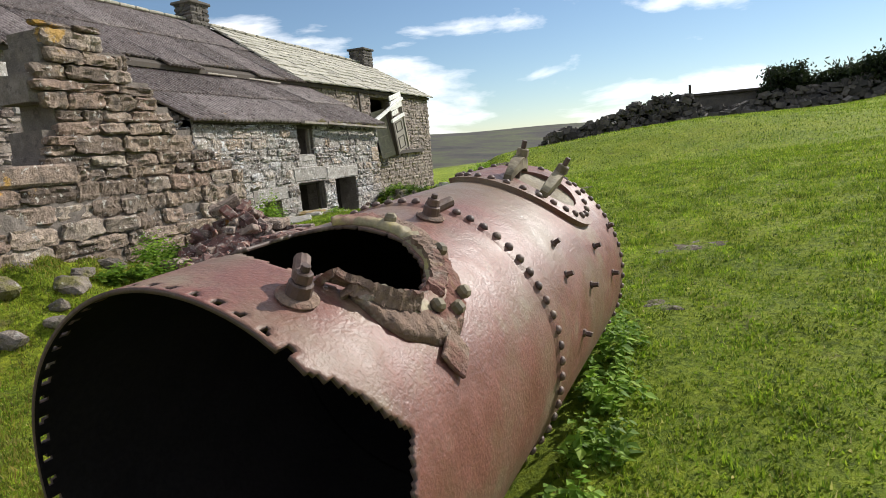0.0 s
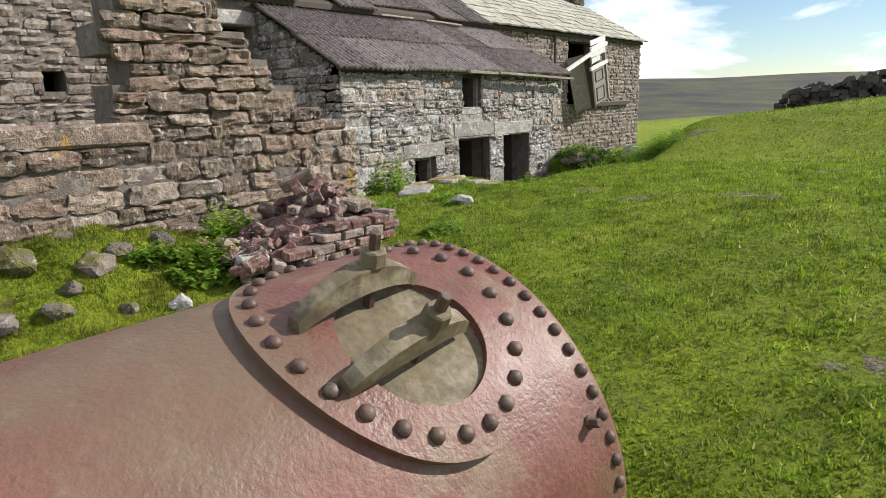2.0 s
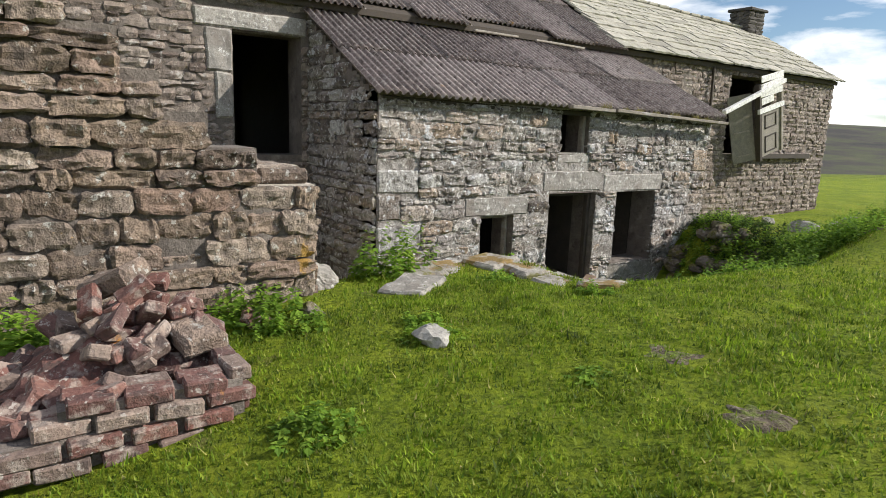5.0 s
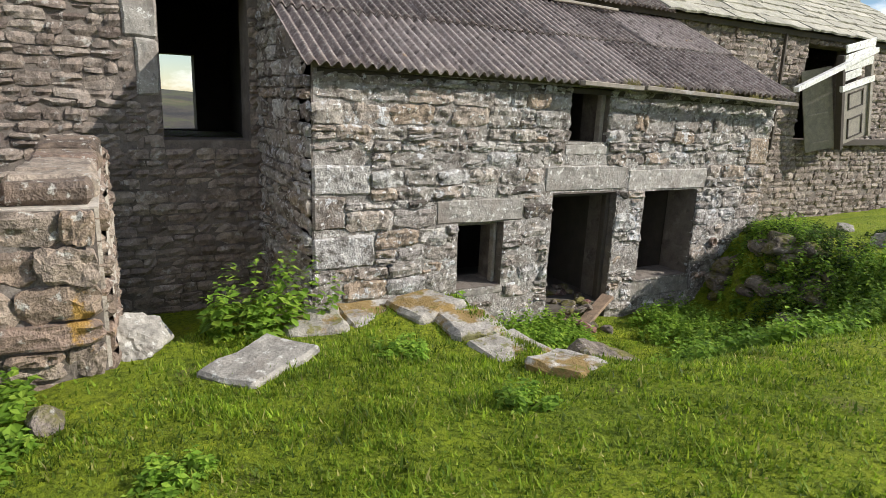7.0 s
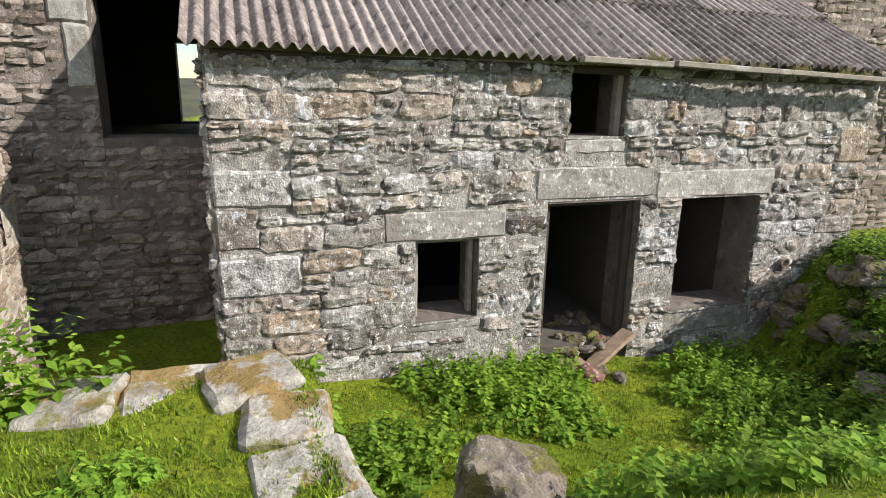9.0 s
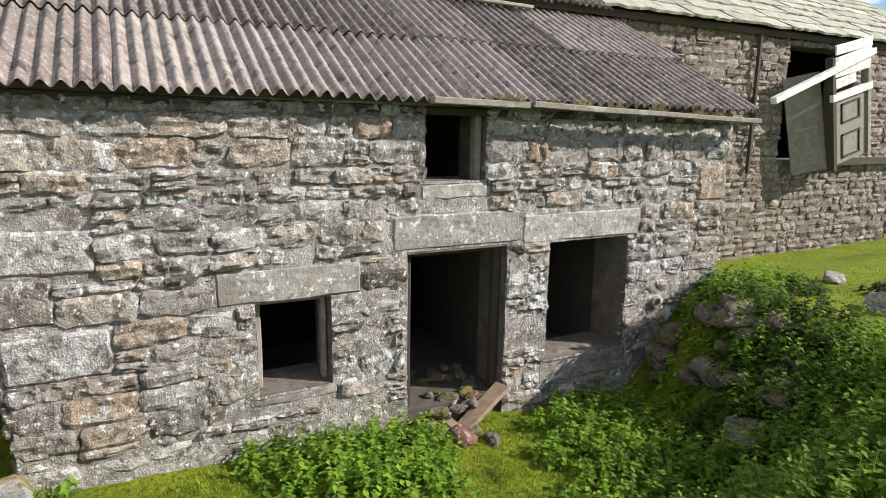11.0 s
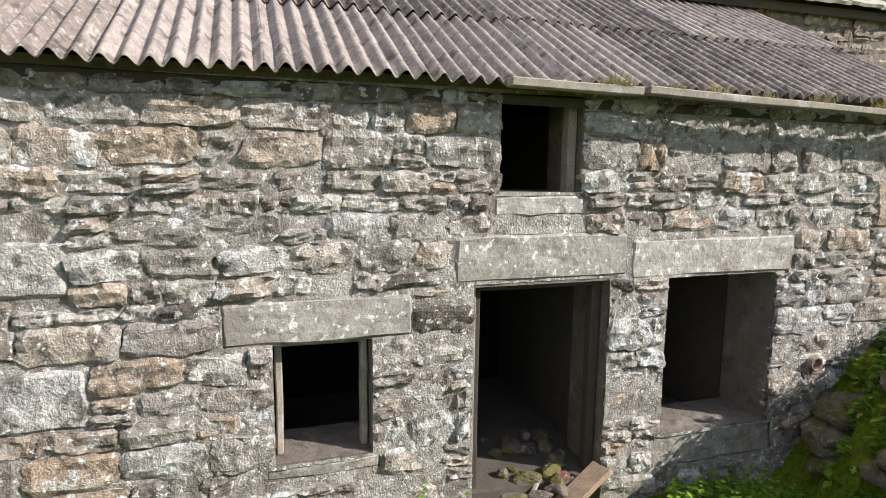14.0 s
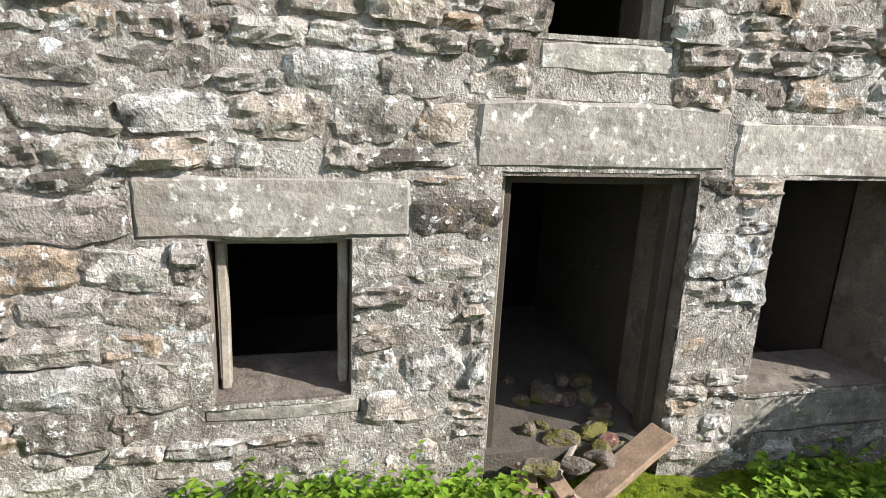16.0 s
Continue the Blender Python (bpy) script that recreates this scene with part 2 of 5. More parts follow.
def ground_material():
    m = bpy.data.materials.new("turf")
    m.use_nodes = True
    t = m.node_tree
    bsdf = t.nodes["Principled BSDF"]
    bsdf.inputs["Roughness"].default_value = 0.9
    bsdf.inputs["Specular IOR Level"].default_value = 0.2
    geo = t.nodes.new("ShaderNodeNewGeometry")

    def n(scale, detail=6.0, rough=0.6):
        x = node(t, "ShaderNodeTexNoise", Scale=scale, Detail=detail, Roughness=rough)
        t.links.new(geo.outputs["Position"], x.inputs["Vector"])
        return x.outputs["Fac"]

    c = ramp(t, n(0.9), [(.3, (.15, .215, .013)), (.5, (.225, .295, .017)), (.7, (.295, .34, .025))])
    c = blend(t, 1.0, c, ramp(t, n(22, 5, .7), [(.34, (.40, .45, .33)), (.5, (1, 1, 1)), (.66, (1.4, 1.3, 1.15))]), "MULTIPLY")
    c = blend(t, ramp(t, n(2.6, 7, .7), [(.60, (0, 0, 0)), (.72, (.8, .8, .8))]), c, (.20, .165, .08))
    c = blend(t, ramp(t, n(5.5, 7, .7), [(.64, (0, 0, 0)), (.72, (.8, .8, .8))]), c, (.05, .065, .014))
    # the moor begins past the field
    far = t.nodes.new("ShaderNodeVectorMath")
    far.operation = "LENGTH"
    t.links.new(geo.outputs["Position"], far.inputs[0])
    fac = t.nodes.new("ShaderNodeMapRange")
    fac.inputs[1].default_value, fac.inputs[2].default_value = 46, 75
    t.links.new(far.outputs["Value"], fac.inputs[0])
    moor = ramp(t, n(0.009, 10, .72), [(.34, (.035, .034, .034)), (.46, (.062, .055, .047)), (.55, (.075, .083, .042)), (.66, (.115, .092, .062))])
    c = blend(t, fac.outputs[0], c, moor)
    t.links.new(c, bsdf.inputs["Base Color"])
    b = node(t, "ShaderNodeBump", Strength=1.0, Distance=0.08)
    t.links.new(n(26, 6, .75), b.inputs["Height"])
    t.links.new(b.outputs[0], bsdf.inputs["Normal"])
    return m


M_TURF = ground_material()


# ---- mesh tools ----
def mesh_of(name, verts, faces, mat, smooth=False):
    me = bpy.data.meshes.new(name)
    me.from_pydata([tuple(v) for v in verts], [], faces)
    me.materials.append(mat)
    if smooth:
        me.polygons.foreach_set("use_smooth", [True] * len(me.polygons))
    me.update()
    return me


def solid(name, verts, faces, mat, smooth=False, parent=None, at=None):
    ob = new(name, mesh_of(name, verts, faces, mat, smooth))
    if at is not None:
        ob.matrix_basis = at
    if parent:
        ob.parent = parent
    return ob


BOX = [(0, 3, 2, 1), (4, 5, 6, 7), (0, 1, 5, 4), (1, 2, 6, 5), (2, 3, 7, 6), (3, 0, 4, 7)]


def box_data(x0, x1, y0, y1, z0, z1):
    return [(x0, y0, z0), (x1, y0, z0), (x1, y1, z0), (x0, y1, z0), (x0, y0, z1), (x1, y0, z1), (x1, y1, z1), (x0, y1, z1)]


def boxes(name, many, mat, parent=None, at=None):
    vs, fs = [], []
    for b in many:
        k = len(vs)
        vs += box_data(*b)
        fs += [tuple(i + k for i in f) for f in BOX]
    return solid(name, vs, fs, mat, parent=parent, at=at)


def worn_box(name, x, y, z, mat, wear=0.01, seed=0, cuts=3, parent=None, at=None, soft=0.02):
    """A block with uneven, bevelled faces, centred on its base."""
    rng = random.Random(seed)
    bm = bmesh.new()
    bmesh.ops.create_cube(bm, size=1)
    for v in bm.verts:
        v.co = Vector((v.co.x * x, v.co.y * y, (v.co.z + .5) * z))
    bmesh.ops.bevel(bm, geom=list(bm.edges), offset=min(soft, .3 * min(x, y, z)), segments=1, affect="EDGES")
    bmesh.ops.subdivide_edges(bm, edges=[e for e in bm.edges if e.calc_length() > .3 * min(x, y, z)], cuts=cuts, use_grid_fill=True)
    off = Vector((rng.random() * 50, rng.random() * 50, rng.random() * 50))
    for v in bm.verts:
        v.co += noise.noise_vector(v.co * 5 + off) * wear + noise.noise_vector(v.co * 17 + off) * wear * .4
    me = bpy.data.meshes.new(name)
    bm.to_mesh(me)
    bm.free()
    me.materials.append(mat)
    ob = new(name, me)
    if at is not None:
        ob.matrix_basis = at
    if parent:
        ob.parent = parent
    return ob


def boulder(name, size, mat, seed, at, squash=(1, 1, .7), rough=.28):
    """A broken stone: a lumpy body split along random planes."""
    rng = random.Random(seed * 13 + 5)
    planes = [(Vector((rng.gauss(0, 1), rng.gauss(0, 1), rng.gauss(0, 1))).normalized(), rng.uniform(.6, .92)) for _ in range(13)]
    bm = bmesh.new()
    bmesh.ops.create_icosphere(bm, subdivisions=4 if size > .2 else 3, radius=1)
    off = Vector((seed * 3.7, seed * 1.9, seed * 5.3))
    for v in bm.verts:
        n = v.co.normalized()
        d = 1 + rough * 1.3 * noise.noise(n * 1.3 + off)
        for p, reach in planes:
            c = n.dot(p)
            if c > .05:
                d = min(d, reach / c)
        d += rough * .3 * noise.noise(n * 4 + off) + rough * .14 * noise.noise(n * 11 + off)
        v.co = Vector((n.x * squash[0], n.y * squash[1], n.z * squash[2])) * d * size * 1.12
    me = bpy.data.meshes.new(name)
    bm.to_mesh(me)
    bm.free()
    me.materials.append(mat)
    ob = new(name, me)
    ob.matrix_basis = at
    return ob


# ---- ground ----
def ss(v):
    v = np.clip(v, 0, 1)
    return v * v * (3 - 2 * v)


def height(x, y):
    x, y = np.asarray(x, float), np.asarray(y, float)
    h = .35 + .75 * ss(y / 9) - .1 * ss((y - 9) / 6) + .05 * np.clip(x, -30, 40) + .095 * ss((y - 8) / 15) * np.clip(x, -4, 40) + .02 * np.clip(y - 14, 0, 40)
    # the brow of the field, falling away again to the farmhouse
    h = h + .78 * ss((y - 11.8) / 3.8) * (1 - .3 * ss((y - 18) / 8)) * (1 - ss((x + 1) / 8)) * ss((x + 6.1) / 2.2) - .3 * ss((y - 15) / 2) * ss((-8.2 - x) / 1.5)
    # grassed mound by the ruined wall
    h = h + .48 * np.exp(-((x + 5.6) / .9) ** 2 - ((y - 3.2) / 1.6) ** 2)
    bank = np.exp(-((x + 4.95) / .55) ** 2 - ((y - 3.3) / 1.0) ** 2)
    h = h + bank * (.24 + .10 * np.sin(x * 9 + 2 * np.sin(y * 5)) * np.sin(y * 8 + x * 3))
    # sunken yard before the lean-to
    east = ss((-3.9 - x) / 2.1)
    yard = east * ss((y - 9.12) / np.where(x < -4.7, .35, .9)) * (1 - ss((y - 13.75 + .25 * (x + 6) + .7 * ss((x + 7.0) / 1.1)) / (.7 + 1.9 * ss((x + 7.0) / 1.1))))
    passage = ss((-5.98 - x) / .4) * ss((y - 6.3) / .4) * (1 - ss((y - 14.2 + .3 * ss((x + 7.7) / .5)) / (1.3 - .7 * ss((x + 7.7) / .5))))
    house = ss((-8.6 - x) / 1.0) * (1 - ss((y - 9) / 2))
    h = h - 1.15 * np.maximum(np.maximum(yard, passage), house * ss((y - 5.8) / .5))
    h = h - .13 * np.exp(-((x + 5.7) / .8) ** 2 - ((y - 8.2) / 1.1) ** 2)
    h = h - .09 * np.exp(-((x + .93) / .4) ** 4 - ((y - 1.9) / 1.2) ** 4)
    h = h - .15 * np.exp(-((x + 4.75) / .65) ** 2 - ((y - 8.85) / .5) ** 2)
    # hummocks
    h = h + .025 * np.sin(x * 2.1 + 1.3 * np.sin(y * 1.1)) * np.sin(y * 1.7 + np.sin(x * .9)) + .012 * np.sin(x * 5.3 + y * 3.1) * np.sin(y * 4.7 - x * 2)
    # the valley and the moor beyond
    far = np.hypot(x + 2, y - 8)
    h = h - 52 * ss((-x - 150) / 500) * (1 - ss((y / (np.abs(x) + 1) - .5) / .5))
    h = h - 34 * ss((far - 42) / 320) + 78 * ss((far - 420) / 1500)
    h = h + ss((far - 300) / 900) * (13 * np.sin(x / 310 + .8) * np.cos(y / 430) + 5 * np.sin(x / 120 + y / 170))
    return h


def ground_z(x, y):
    return float(height(x, y))


def spaced(lo, hi, step, far):
    mid = list(np.arange(lo, hi, step))
    out, s, d = [], step, 0
    while d < far:
        s *= 1.17
        d += s
        out.append(d)
    return np.array([lo - d for d in reversed(out)] + mid + [hi + d for d in out])


gx, gy = spaced(-10.5, 3, .11, 3500), spaced(-1.5, 18, .11, 3500)
GX, GY = np.meshgrid(gx, gy)
gv = np.stack([GX.ravel(), GY.ravel(), height(GX, GY).ravel()], 1)
nx = len(gx)
gf = [(j * nx + i, j * nx + i + 1, (j + 1) * nx + i + 1, (j + 1) * nx + i) for j in range(len(gy) - 1) for i in range(nx - 1)]
ground = tagged(solid("ground", gv, gf, M_TURF, True), "cropped green pasture with bare patches running to moorland", "grass field", kind="structure")


# ---- masonry ----
def stone_meshes(mat, count, seed, nu=8, nv=5, lump=.22):
    """Rough-hewn facing stones, one metre each way, front towards -y."""
    rng = random.Random(seed)
    out = []
    for k in range(count):
        off = Vector((rng.random() * 90, rng.random() * 90, 0))
        vs, fs = [], []
        skew = [rng.uniform(-.09, .09) for _ in range(2)]
        tip, swing = rng.uniform(-.1, .12), rng.uniform(-.13, .13)
        for j in range(nv + 1):
            for i in range(nu + 1):
                u, v = i / nu - .5, j / nv - .5
                rim = i in (0, nu) or j in (0, nv)
                corner = i in (0, nu) and j in (0, nv)
                p = Vector((u, v, k))
                y = -.5 + (.22 if corner else .13 if rim else 0) + tip * v + swing * u
                y += lump * noise.noise(p * 2.2 + off) * 1.5 + .16 * noise.noise(p * 5.5 + off) + .10 * noise.noise(p * 12 + off)
                push = .045 * noise.noise(p * 4 + off)
                x = u * (.93 if corner else 1.0) + push + (.03 * noise.noise(p * 11 + off) if not rim else .05 * noise.noise(p * 6 + off)) + v * skew[0]
                z = v * (.86 if corner else 1.0) + (.06 if not rim else .13) * noise.noise(p * 5 + off * 2) + u * skew[1]
                if not rim:
                    x, z = x * 1.06, z * 1.1
                vs.append((x, y, z))
        ring = [i for i in range(nu + 1)] + [j * (nu + 1) + nu for j in range(1, nv + 1)] + [nv * (nu + 1) + i for i in range(nu - 1, -1, -1)] + [j * (nu + 1) for j in range(nv - 1, 0, -1)]
        for j in range(nv):
            for i in range(nu):
                a = j * (nu + 1) + i
                fs.append((a, a + 1, a + nu + 2, a + nu + 1))
        base = len(vs)
        for r in ring:
            vs.append((vs[r][0] * .95, .5, vs[r][2] * .95))
        for q in range(len(ring)):
            p = (q + 1) % len(ring)
            fs.append((ring[q], base + q, base + p, ring[p]))
        out.append(mesh_of("stone", vs, fs, mat))
    return out


def cut(spans, holes, zlo, zhi):
    """The spans of a course that no opening takes."""
    for u0, u1, z0, z1 in holes:
        if z0 < zhi - .03 and z1 > zlo + .03:
            spans = [p for a, b in spans for p in ((a, min(b, u0)), (max(a, u1), b)) if p[1] - p[0] > .05]
    return spans


def courses(rng, z0, z1, course, length, spans_at, stops=()):
    """Random-coursed rubble: (u, z, width, height) of each stone."""
    z = z0
    while z < z1 - .04:
        h = min(rng.uniform(*course), z1 - z)
        for st in stops:
            if z + .05 < st < z + h + .05:
                h = st - z
        for a, b in spans_at(z, z + h):
            u = a
            while u < b - .01:
                w = rng.uniform(*length) * (1.25 if h > .17 else 1)
                if b - u - w < length[0] * .7:
                    w = b - u
                if h > .15 and w < .32 and rng.random() < .35:
                    f = rng.uniform(.4, .6)
                    yield u, z, w, h * f
                    yield u, z + h * f, w, h * (1 - f)
                else:
                    yield u, z, w, h
                u += w
        z += h


def masonry(wall, at, meshes, z0, z1, spans_at, seed, course=(.105, .215), length=(.18, .5), proud=.042, part=None, limit=300, joint=.006, stops=()):
    """Stones in the face of a wall; those in the stretch part=(u0, u1) are pieces of their own, the rest one part."""
    rng = random.Random(seed)
    vs, fs, made = [], [], 0
    for u, z, w, h in courses(rng, z0, z1, course, length, spans_at, stops):
        me = meshes[rng.randrange(len(meshes))]
        depth = .12
        if rng.random() < .02 and w < .3:
            continue
        h2 = h * rng.uniform(.86, 1.06)
        z += (h2 - h) * rng.uniform(-.2, .2)
        m = Matrix.Translation((u + w / 2, depth * .5 - rng.uniform(.2, 1) * proud, z + h / 2)) @ Euler((rng.uniform(-.06, .06), rng.uniform(-.05, .05), rng.uniform(-.06, .06))).to_matrix().to_4x4() \
            @ Matrix.Diagonal((max(.03, w - joint), depth, max(.03, h2 - joint), 1))
        if part and made < limit and part[0] < u + w / 2 < part[1]:
            ob = new("stone", me)
            ob.matrix_basis = m
            ob.parent = wall
            made += 1
        else:
            k = len(vs)
            vs += [m @ v.co for v in me.vertices]
            fs += [tuple(i + k for i in p.vertices) for p in me.polygons]
    if vs:
        tagged(solid("stonework", vs, fs, meshes[0].materials[0], parent=wall), kind="stuff")


def core(name, at, mat, zs, spans_at, thick, label, front=.0):
    """The body of a wall, band by band, with its openings through it."""
    many = []
    for lo, hi in zip(zs, zs[1:]):
        for a, b in spans_at(lo, hi):
            many.append((a, b, front, thick, lo, hi))
    return tagged(boxes(name, many, mat, at=at), label, "wall", kind="structure")


def pointing(wall, u0, u1, z0, z1, holes, fill, seed, mat):
    """Worn lime pointing washed out of the joints to an uneven depth; fill(u, z) from 0 (raked out) to 1 (flush)."""
    step = .024
    nu, nz = int((u1 - u0) / step), int((z1 - z0) / step)
    vs, fs, ids = [], [], {}

    def vid(i, j):
        if (i, j) not in ids:
            u, z = u0 + (u1 - u0) * i / nu, z0 + (z1 - z0) * j / nz
            p = Vector((u, z, seed))
            out = .040 * fill(u, z) + .018 * noise.noise(p * 2.6) + .010 * noise.noise(p * 9) + .006 * noise.noise(p * 23)
            ids[(i, j)] = len(vs)
            vs.append((u, -max(.003, out), z))
        return ids[(i, j)]

    for j in range(nz):
        for i in range(nu):
            u, z = u0 + (u1 - u0) * (i + .5) / nu, z0 + (z1 - z0) * (j + .5) / nz
            if not any(a < u < b and lo < z < hi for a, b, lo, hi in holes):
                fs.append((vid(i, j), vid(i + 1, j), vid(i + 1, j + 1), vid(i, j + 1)))
    tagged(solid("pointing", vs, fs, mat, True, parent=wall), "worn lime pointing", kind="stuff")


def dressed(wall, at, u0, u1, z0, z1, seed, proud=.035, deep=.2, mat=None, name="lintel"):
    m = Matrix.Translation(((u0 + u1) / 2, deep / 2 - proud, z0))
    return worn_box(name, u1 - u0 - .012, deep, z1 - z0 - .01, mat or M_DRESSED, .016, seed, 4, parent=wall, at=m, soft=.025)


def steps(lo, hi, n):
    return [lo + (hi - lo) * i / n for i in range(n + 1)]


STONES = stone_meshes(M_STONE, 26, 3)
RUINS = stone_meshes(M_RUIN, 26, 4)
FARS = stone_meshes(M_FAR, 14, 5, 3, 2)
# chimney stones in the dark colour that stands for their backlit side
STACKS = stone_meshes(M_FARWALL, 8, 6, 2, 2)

# lean-to: front, gable, far side
X_LEAN, Y_A, Y_B = -8.03, 8.63, 15.72
X_HOUSE, Y_END, X_BACK = -10.3, 25.3, -17.1
FRONT = pose(X_LEAN, 0, 0, 0, 0, 90)
OPEN = [(10.33, 10.96, .04, .82), (11.66, 12.72, -1.2, 1.15), (13.22, 14.27, -.14, 1.12), (11.83, 12.44, 1.76, 2.42)]
LINTELS = [(10.03, 11.24, .82, 1.12), (11.51, 12.86, 1.15, 1.49), (12.88, 14.43, 1.12, 1.43), (11.77, 12.50, 1.60, 1.76), (13.16, 14.36, -.42, -.14), (10.27, 11.02, -.08, .04),
           (8.63, 9.26, 1.20, 1.52), (8.63, 8.98, .84, 1.20), (8.63, 9.32, .42, .78), (15.1, 15.72, .62, .84), (15.25, 15.72, 1.45, 1.86)]
front_spans = lambda lo, hi: cut([(Y_A, Y_B)], OPEN, lo, hi)
face_spans = lambda lo, hi: cut([(Y_A, Y_B)], OPEN + LINTELS, lo, hi)
lean_front = core("wall_lean_to", FRONT, M_MORTAR, [-1.2, -.14, .04, .82, 1.12, 1.15, 1.76, 2.42, 2.5], front_spans, .5,
                  "sunlit rubble stone wall of a low lean-to with empty openings")
for i, (a, b, lo, hi) in enumerate(LINTELS):
    dressed(lean_front, FRONT, a, b, lo, hi, 40 + i, .018 if i < 3 else .012 if i < 6 else .03, .45 if i in (4, 5) else .3, M_SLAB if i in (4, 5) else M_STONE if i > 5 else None, "lintel" if i < 3 else "sill" if i < 6 else "quoin")

gable_top = lambda x: 2.47 + (X_LEAN - x) * .525
SIDE = pose(0, Y_A, 0, 0, 0, 0)


def gable_spans(lo, hi):
    edge = min(X_LEAN, X_LEAN - (hi - 2.47) / .525)
    return [(X_HOUSE, edge)] if edge > X_HOUSE + .05 else []


lean_side = core("wall_lean_to_side", SIDE, M_MORTAR, [-1.3, 2.47] + steps(2.5, 3.6, 12), gable_spans, .45, "shaded rubble gable wall of the lean-to")
FAR_SIDE = pose(0, Y_B, 0, 0, 0, 180)
far_spans = lambda lo, hi: [(-b, -a) for a, b in gable_spans(lo, hi)]
lean_end = core("wall_lean_to_end", FAR_SIDE, M_MORTAR, [-1.3, 2.47] + steps(2.5, 3.6, 12), far_spans, .45, "rubble end wall of the lean-to")

# farmhouse
HOUSE = pose(X_HOUSE, 0, 0, 0, 0, 90)
H_OPEN = [(7.48, 8.5, 1.58, 3.35), (4.95, 5.25, 2.2, 2.5), (19.9, 21.9, 1.7, 3.7)]
H_LINT = [(6.95, 8.6, 3.35, 3.62), (7.1, 7.48, 2.75, 3.35), (7.22, 7.48, 2.1, 2.75)]
house_spans = lambda lo, hi: cut([(-6, Y_END)], H_OPEN, lo, hi)
house_face = lambda lo, hi: cut([(-2, Y_END)], H_OPEN + H_LINT + [(Y_A, Y_B, -2, 3.3)], lo, hi)
house = core("wall_farmhouse", HOUSE, M_MORTAR, [-1.4, 1.58, 1.7, 2.2, 2.5, 3.35, 3.7, 3.92], house_spans, .55, "long rubble stone wall of a derelict farmhouse")
for i, (a, b, lo, hi) in enumerate(H_LINT):
    dressed(house, HOUSE, a, b, lo, hi, 60 + i, .03, .3, None, "quoin" if i else "lintel")
BACK = pose(X_BACK, 0, 0, 0, 0, 90)
back = core("wall_back", BACK, M_SHADEWALL, [-1.4, 1.33, 2.94, 3.92], lambda lo, hi: cut([(-6, Y_END)], [(7.74, 8.66, 1.33, 2.94)], lo, hi), .5, "inner face of the farmhouse back wall, coloured dark for indoor shade")
gable_n = tagged(solid("wall_gable_north", [(X_HOUSE, Y_END, -.5), (X_BACK - .5, Y_END, -.5), (X_BACK - .5, Y_END, 3.9), (-13.1, Y_END, 5.5), (X_HOUSE, Y_END, 3.9),
                                            (X_HOUSE, Y_END - .5, -.5), (X_BACK - .5, Y_END - .5, -.5), (X_BACK - .5, Y_END - .5, 3.9), (-13.1, Y_END - .5, 5.5), (X_HOUSE, Y_END - .5, 3.9)],
                       [(0, 1, 2, 3, 4), (9, 8, 7, 6, 5), (0, 5, 6, 1), (1, 6, 7, 2), (2, 7, 8, 3), (3, 8, 9, 4), (4, 9, 5, 0)], M_FAR), "stone gable end of the farmhouse", "wall", kind="structure")
gable_s = tagged(boxes("wall_gable_south", [(X_BACK - .5, X_HOUSE, -6.4, -6, -1.4, 6)], M_SHADEWALL), "plain end wall of the farmhouse", "wall", kind="structure")
floor_house = tagged(boxes("floor_farmhouse", [(X_BACK, X_HOUSE - .5, -6, Y_END - .5, 1.0, 1.3)], M_SOIL), "dark earth floor inside the farmhouse", "floor", kind="structure")
# floor takes the darkened colour so that it reads as shaded
floor_lean = tagged(boxes("floor_lean_to", [(X_HOUSE + .02, X_LEAN - .02, Y_A + .42, Y_B - .42, -.75, -.40)], M_SHADEWALL), "littered floor inside the lean-to, coloured dark for indoor shade", "floor", kind="structure")
part_wall = tagged(boxes("wall_partition", [(X_BACK + .02, X_HOUSE - .56, 9.4, 9.8, 1.3, 4.0), (X_BACK + .02, X_HOUSE - .56, 6.0, 6.4, 1.3, 4.0)], M_SHADEWALL), "cross walls inside the farmhouse, coloured dark for indoor shade", "wall", kind="structure")

# ruined outbuilding
RUIN = pose(-5.6, 0, 0, 0, 0, 90)
PROFILE = [(4.9, 3.12), (5.2, 2.9), (5.48, 2.62), (5.72, 2.36), (6.02, 2.1), (6.36, 1.86), (6.8, 1.57)]


def ruin_spans(lo, hi):
    right = max([y for y, z in PROFILE if z >= hi - .03], default=None)
    if right is None:
        return []
    return [(-1.5 if hi < 1.78 else 4.17 + .12 * math.sin(hi * 9), right)]


ruin = core("wall_ruin", RUIN, M_MORTAR, [-.2, 1.55] + [1.57, 1.76, 1.86, 2.1, 2.36, 2.62, 2.9, 3.05], lambda lo, hi: ruin_spans(lo, hi - .05), .5, "roofless ruined wall of coursed brown gritstone", .03)
dressed(ruin, RUIN, 1.9, 4.36, 1.57, 1.78, 71, .06, .6, M_RUIN, "sill")
dressed(ruin, RUIN, -.9, 1.88, 1.57, 1.78, 72, .06, .6, M_RUIN, "sill")
RUIN_SIDE = pose(0, 6.82, 0, 0, 0, 180)
niche = [(8.3, 9.0, .76, 1.46)]
side_spans = lambda lo, hi: cut([(5.64, 9.4)], niche, lo, hi)
ruin_side = core("wall_ruin_side", RUIN_SIDE, M_PLASTER, [-1.3, .76, 1.46, 1.58], side_spans, .45, "pale rendered inner face of a ruined side wall")

